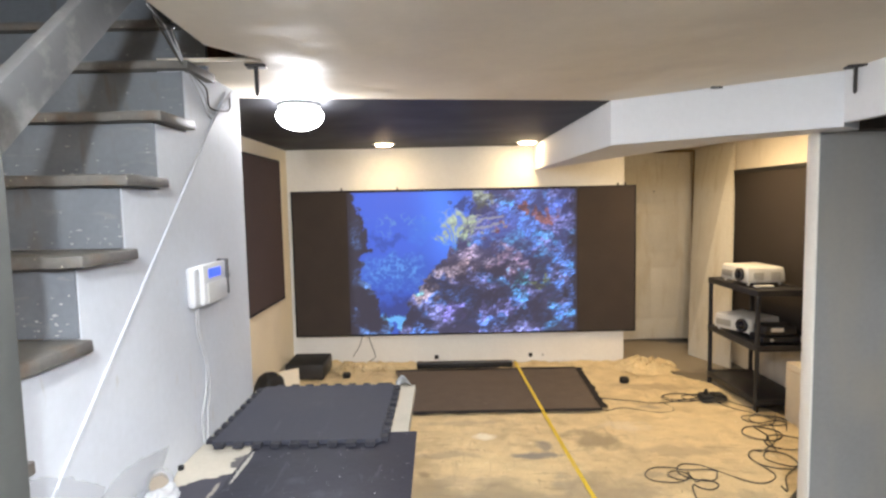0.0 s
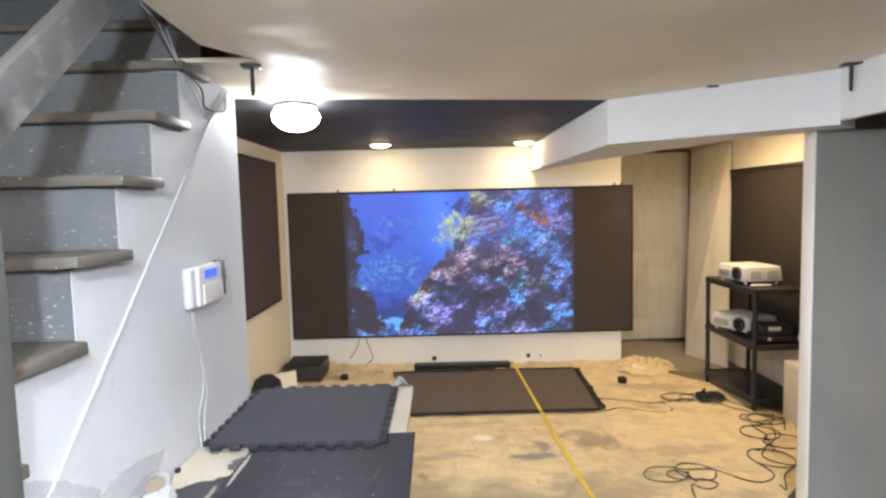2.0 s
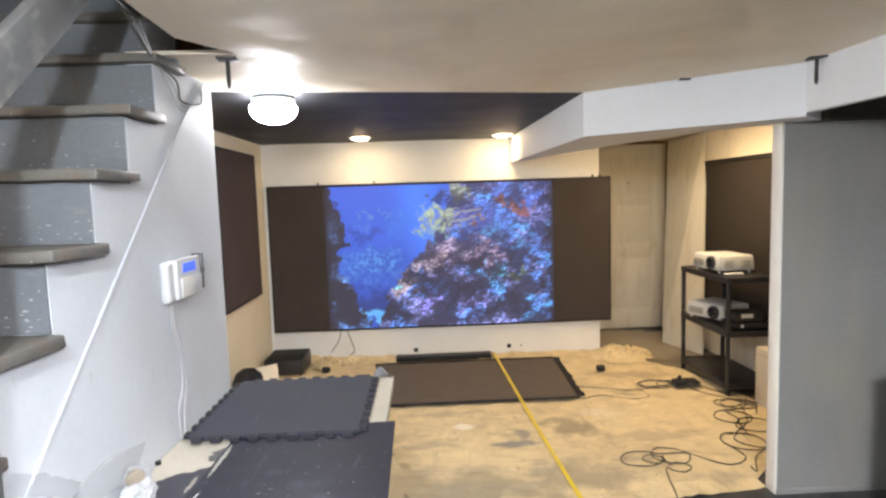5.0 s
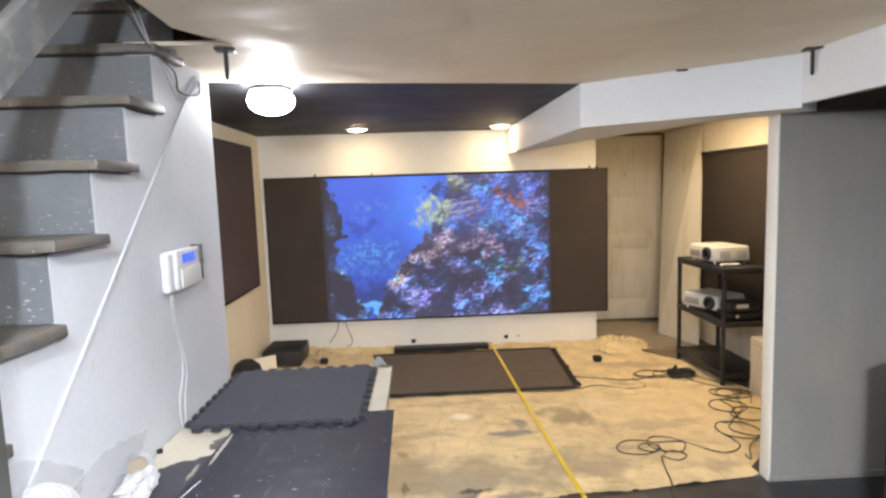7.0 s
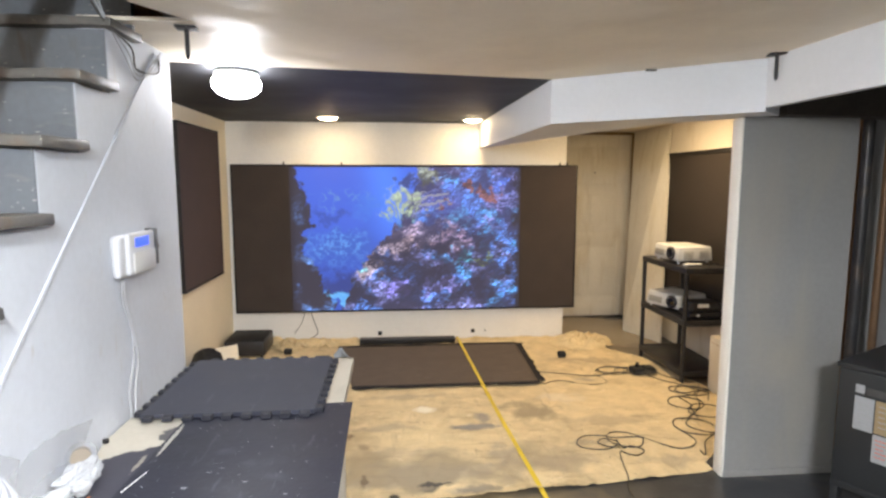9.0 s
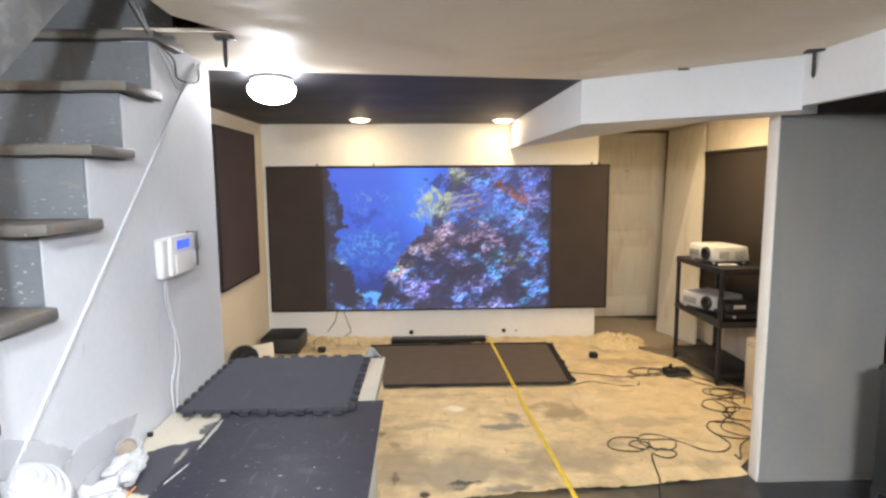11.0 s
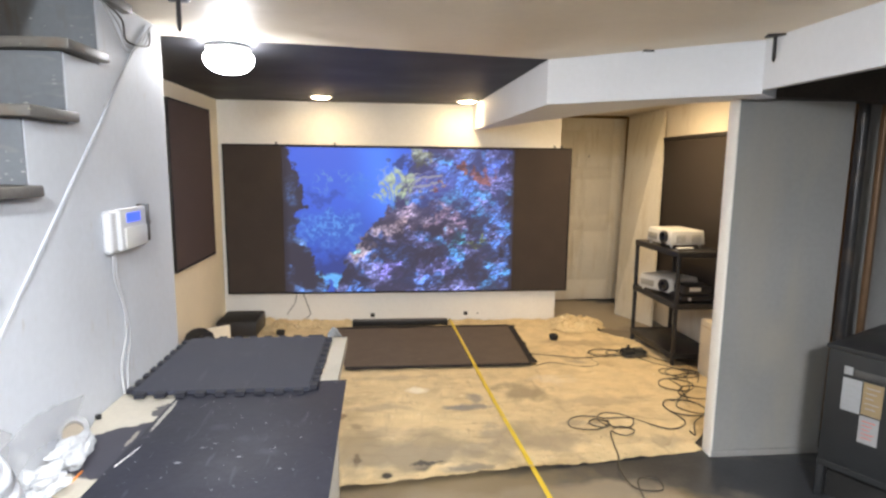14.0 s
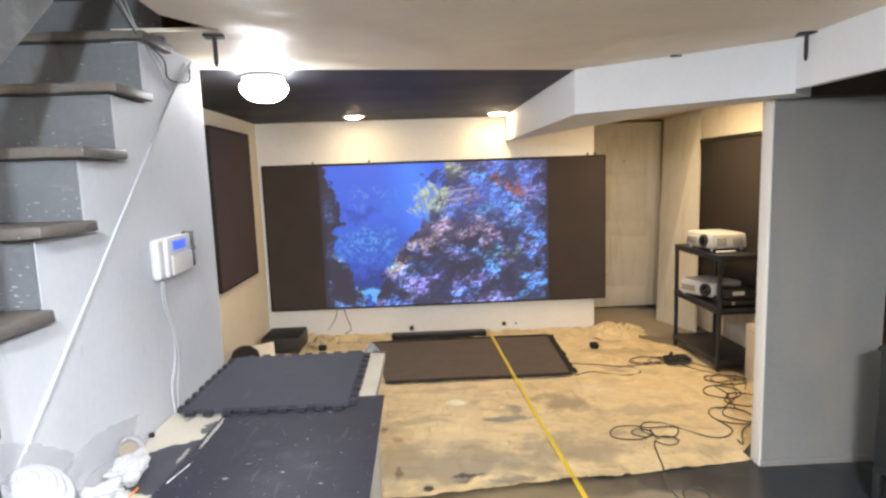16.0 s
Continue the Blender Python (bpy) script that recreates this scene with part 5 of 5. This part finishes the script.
for px, pz, w in ((0.29, 0.075, 0.020), (1.20, 0.080, 0.018), (1.32, 0.080, 0.007)):
    o = thing("wall_jack", (px, SCREEN_Y, pz), "small black jack plate low on the wall", "socket", group="wall jacks")
    part("plate", box(-w, w, -0.006, -0.0005, -w, w, 0.002), RUBBER, o)
    part("plug", rod((0, -0.006, 0), (0, -0.026, 0), w * 0.6, w * 0.4, 10), RUBBER, o)
for i, pts in enumerate(([(-0.42, 5.335, 0.30), (-0.45, 5.335, 0.20), (-0.52, 5.33, 0.10)], [(-0.36, 5.335, 0.30), (-0.33, 5.335, 0.2), (-0.30, 5.33, 0.10), (-0.36, 5.31, 0.055)])):
    solid("screen_cable", hose(glide(pts), 0.0035), CABLE_BLACK, "thin dark cable hanging below the screen", "cable", group="screen cables")

sub = thing("subwoofer", (-1.045, 4.88, 0.012), "low black speaker box in the corner", "speaker")
part("cabinet", box(0, 0.34, 0, 0.38, 0.012, 0.140, 0.008), BLACK_PLASTIC, sub)
part("top_panel", box(0.006, 0.334, 0.006, 0.374, 0.1405, 0.150, 0.003), RUBBER, sub)
for fx in (0.03, 0.31):
    for fy in (0.03, 0.35):
        part("foot", rod((fx, fy, 0), (fx, fy, 0.0125), 0.014, seg=10), RUBBER, sub)
bm = crumple("bin_bag", (-0.955, 4.15, 0.165), (0.12, 0.15, 0.16), 2.2, 0.10)
solid("black_bag", bm, RUBBER, "black bag slumped behind the stair wall", "bag", sharp=30)
flap = solid("card_flap", box(-0.10, 0.10, -0.003, 0.003, 0, 0.26, 0.001), CARD_WHITE, "bent beige cardboard flap standing by the wall", "cardboard")
flap.matrix_basis = pose(-0.86, 4.32, 0.012, -8, 0, 35)
solid("floor_plug", box(-0.55, -0.48, 4.93, 4.985, 0.012, 0.06, 0.012, seg=3), RUBBER, "small black power plug on the cloth", "plug", group="floor plugs")
solid("floor_plug", box(1.855, 1.925, 4.64, 4.70, 0.012, 0.062, 0.014, seg=3), RUBBER, "small black power plug on the cloth", "plug", group="floor plugs")
adapter = thing("power_adapter", (2.40, 4.20, 0.012), "black power adapters tangled with cable", "adapter")
part("brick", box(-0.085, 0.005, -0.06, 0.045, 0, 0.055, 0.012, seg=3), RUBBER, adapter)
part("brick", box(0.02, 0.11, -0.03, 0.065, 0, 0.050, 0.012, seg=3), RUBBER, adapter)
part("plug", rod((-0.04, 0, 0.056), (-0.02, 0.03, 0.075), 0.016, 0.012), RUBBER, adapter)


def loops(cx, cy, rx, ry, turns, seed, tail_in, tail_out, z=0.016):
    r = random.Random(seed)
    pts = [Vector((*p, z)) for p in tail_in]
    n = int(turns * 10)
    ox = oy = 0
    for i in range(n):
        a = 2 * math.pi * i / 10
        if i % 10 == 0:
            ox, oy = r.uniform(-0.4, 0.4) * rx, r.uniform(-0.4, 0.4) * ry
            k = r.uniform(0.6, 1.05)
        pts.append(Vector((cx + ox + k * rx * math.cos(a), cy + oy + k * ry * math.sin(a), z + 0.004 * (i // 10) + 0.004 * r.random())))
    pts += [Vector((*p, z)) for p in tail_out]
    return hose(glide(pts, 5), 0.0034)


def oval(cx, cy, rx, ry, tilt, a0, a1, n=12, z=0.016):
    out = []
    for i in range(n):
        a = radians(a0 + (a1 - a0) * i / (n - 1))
        x, y = rx * math.cos(a), ry * math.sin(a)
        t = radians(tilt)
        out.append((cx + x * math.cos(t) - y * math.sin(t), cy + x * math.sin(t) + y * math.cos(t), z + 0.003 * math.sin(3 * a + cx * 9)))
    return out


path = [(2.60, 3.75, 0.016), (2.50, 3.5, 0.016)] + oval(2.30, 3.20, 0.12, 0.13, 20, 60, 520, 16) + [(2.20, 3.0, 0.016), (2.05, 2.925, 0.015)]
path += oval(1.79, 3.06, 0.10, 0.105, 40, 0, 330, 12) + oval(1.61, 3.03, 0.125, 0.09, 15, 10, 350, 14, 0.02) + oval(1.67, 3.01, 0.06, 0.05, 0, 10, 370, 10, 0.024)
path += oval(1.775, 2.91, 0.065, 0.05, 10, 120, -200, 10, 0.02) + [(1.69, 2.885, 0.018), (1.66, 2.76, 0.015), (1.63, 2.63, 0.022), (1.585, 2.50, 0.02), (1.60, 2.36, 0.008), (1.72, 2.33, 0.008), (1.74, 2.43, 0.010), (1.64, 2.42, 0.012), (1.60, 2.25, 0.008)]
solid("coiled_cable", hose(glide([Vector(q) for q in path], 5), 0.0036), CABLE_BLACK, "loose black cable coiled on the cloth", "cable", group="floor cables")
path = [(2.72, 3.9, 0.016), (2.6, 3.72, 0.016)] + oval(2.44, 3.57, 0.12, 0.11, 20, 70, 430, 14) + oval(2.50, 3.42, 0.13, 0.10, 30, 90, 460, 14, 0.02) + oval(2.36, 3.20, 0.10, 0.10, 0, 80, 300, 9, 0.02) + [(2.26, 3.0, 0.016), (2.17, 2.84, 0.014), (2.165, 2.89, 0.014)]
solid("coiled_cable", hose(glide([Vector(q) for q in path], 5), 0.0036), CABLE_BLACK, "loose black cable coiled near the partition", "cable", group="floor cables")
solid("coiled_cable", loops(2.55, 3.82, 0.13, 0.10, 2, 15, [(2.42, 4.15), (2.5, 4.0)], [(2.7, 3.75), (2.62, 3.6)]), CABLE_BLACK, "loose black cable coiled by the shelf", "cable", group="floor cables")
solid("coiled_cable", loops(2.25, 4.25, 0.17, 0.10, 3, 21, [(1.55, 4.30), (1.8, 4.22), (2.0, 4.16)], [(2.35, 4.2), (2.40, 4.2)]), CABLE_BLACK, "thin dark cable trailing from the carpet", "cable", group="floor cables")
for seed, turns, rx, ry in ((31, 4, 0.10, 0.07), (37, 5, 0.08, 0.08)):
    solid("coiled_cable", loops(2.42, 4.20, rx, ry, turns, seed, [(2.30, 4.12)], [(2.52, 4.10), (2.60, 3.98)], 0.030), CABLE_BLACK, "tangled black cable heaped over the adapters", "cable", group="floor cables")
bm = hose(glide([(1.55, 4.02, 0.014), (1.7, 4.08, 0.014), (1.9, 3.98, 0.014), (2.05, 4.02, 0.014), (2.02, 4.2, 0.014)]), 0.003)
solid("thin_wire", bm, CABLE_BLACK, "thin dark wire lying on the cloth", "wire")

# ---- partition and furnace ----
solid("partition_end_trim", box(2.129, 2.1405, 2.622, 2.700, 0.0, DROP - 0.001, 0.002), WHITE_WALL, "white painted end of the partition", "trim", kind="structure")
solid("baseboard_partition", box(2.136, 2.744, 2.615, 2.6245, 0.0, 0.035, 0.002), GREY_WALL, "grey skirting under the partition", "baseboard", kind="structure")
fm = Matrix.Translation((2.43, 2.26, 0)) @ Matrix.Rotation(math.atan2(-0.89, 0.46), 4, "Z")
fur = thing("furnace", fm, "dark grey sheet-metal furnace cabinet with paper labels", "furnace")
# x runs along the labelled face, y away from it
part("cabinet", box(0, 0.72, 0.0, 0.60, 0.16, 0.712, 0.006), STEEL_GREY, fur)
part("top_cap", box(-0.008, 0.728, -0.008, 0.608, 0.7125, 0.735, 0.005), STEEL_GREY, fur)
for a, b in ((0, 0.03), (0.69, 0.72)):
    part("corner_post", box(a, b, 0.0, 0.03, 0.0, 0.1595, 0.002), STEEL_GREY, fur)
# black block stands in for the darkness inside the open base
part("base_dark_fill", box(0.03, 0.69, 0.04, 0.56, 0.0, 0.1595), RUBBER, fur, "black block filling the open burner base")
part("front_lip", box(0.0, 0.72, -0.006, -0.0005, 0.155, 0.185, 0.002), STEEL_GREY, fur)
part("rating_plate", box(0.11, 0.23, -0.003, -0.0005, 0.612, 0.645, 0.001), STEEL, fur, "dark rating strip")
for a, b, c, e, m, ink in ((0.07, 0.145, 0.45, 0.60, PAPER_DULL, INK_GREY), (0.15, 0.225, 0.455, 0.60, PAPER_TAN, INK_GREY), (0.148, 0.222, 0.325, 0.448, PAPER_DULL, INK_RED), (0.07, 0.105, 0.615, 0.652, PAPER_DULL, INK_GREY)):
    lab = part("paper_label", box(a, b, -0.003, -0.0005, c, e), m, fur, "paper instruction label")
    for i in range(5):
        if e - c > 0.06:
            z = e - 0.022 - i * (e - c - 0.03) / 5
            part("print_bar", box(a + 0.012, b - 0.012 - 0.01 * (i % 3), -0.0042, -0.0031, z - 0.0022, z + 0.001), ink, lab)
part("valve", rod((0.40, 0.20, 0.7355), (0.40, 0.20, 0.785), 0.026, 0.022), STEEL, fur, "grey pipe fitting")
solid("iron_pipe", rod((2.880, 2.72, 0), (2.880, 2.72, 2.39), 0.028, seg=20), IRON, "black iron pipe beside the partition", "pipe", group="furnace pipes")
solid("iron_pipe", rod((2.79, 2.715, 0), (2.79, 2.715, 2.39), 0.008, seg=12), IRON, "thin black pipe along the partition edge", "pipe", group="furnace pipes")
solid("copper_pipe", rod((3.02, 2.74, 0), (3.02, 2.74, 2.39), 0.020, seg=16), COPPER, "dull copper pipe in front of the grey wall", "pipe", group="furnace pipes")
solid("wood_stud", box(2.945, 2.975, 2.86, 2.95, 0, 2.395, 0.003), WOOD, "brown wooden stud behind the pipes", "stud")
fp = fm @ Vector((0.40, 0.20, 0.786))
solid("copper_pipe", rod(fp, (fp.x + 0.01, fp.y + 0.01, 2.39), 0.018, seg=16), COPPER, "copper pipe rising from the furnace", "pipe", group="furnace pipes")
for i in range(5):
    y = 1.0 + i * 0.41
    solid("ceiling_joist", box(2.26, 4.6, y, y + 0.045, 2.16, 2.399, 0.003), SHADE_TIMBER, "dark bare ceiling joist over the furnace", "joist", group="furnace room joists")
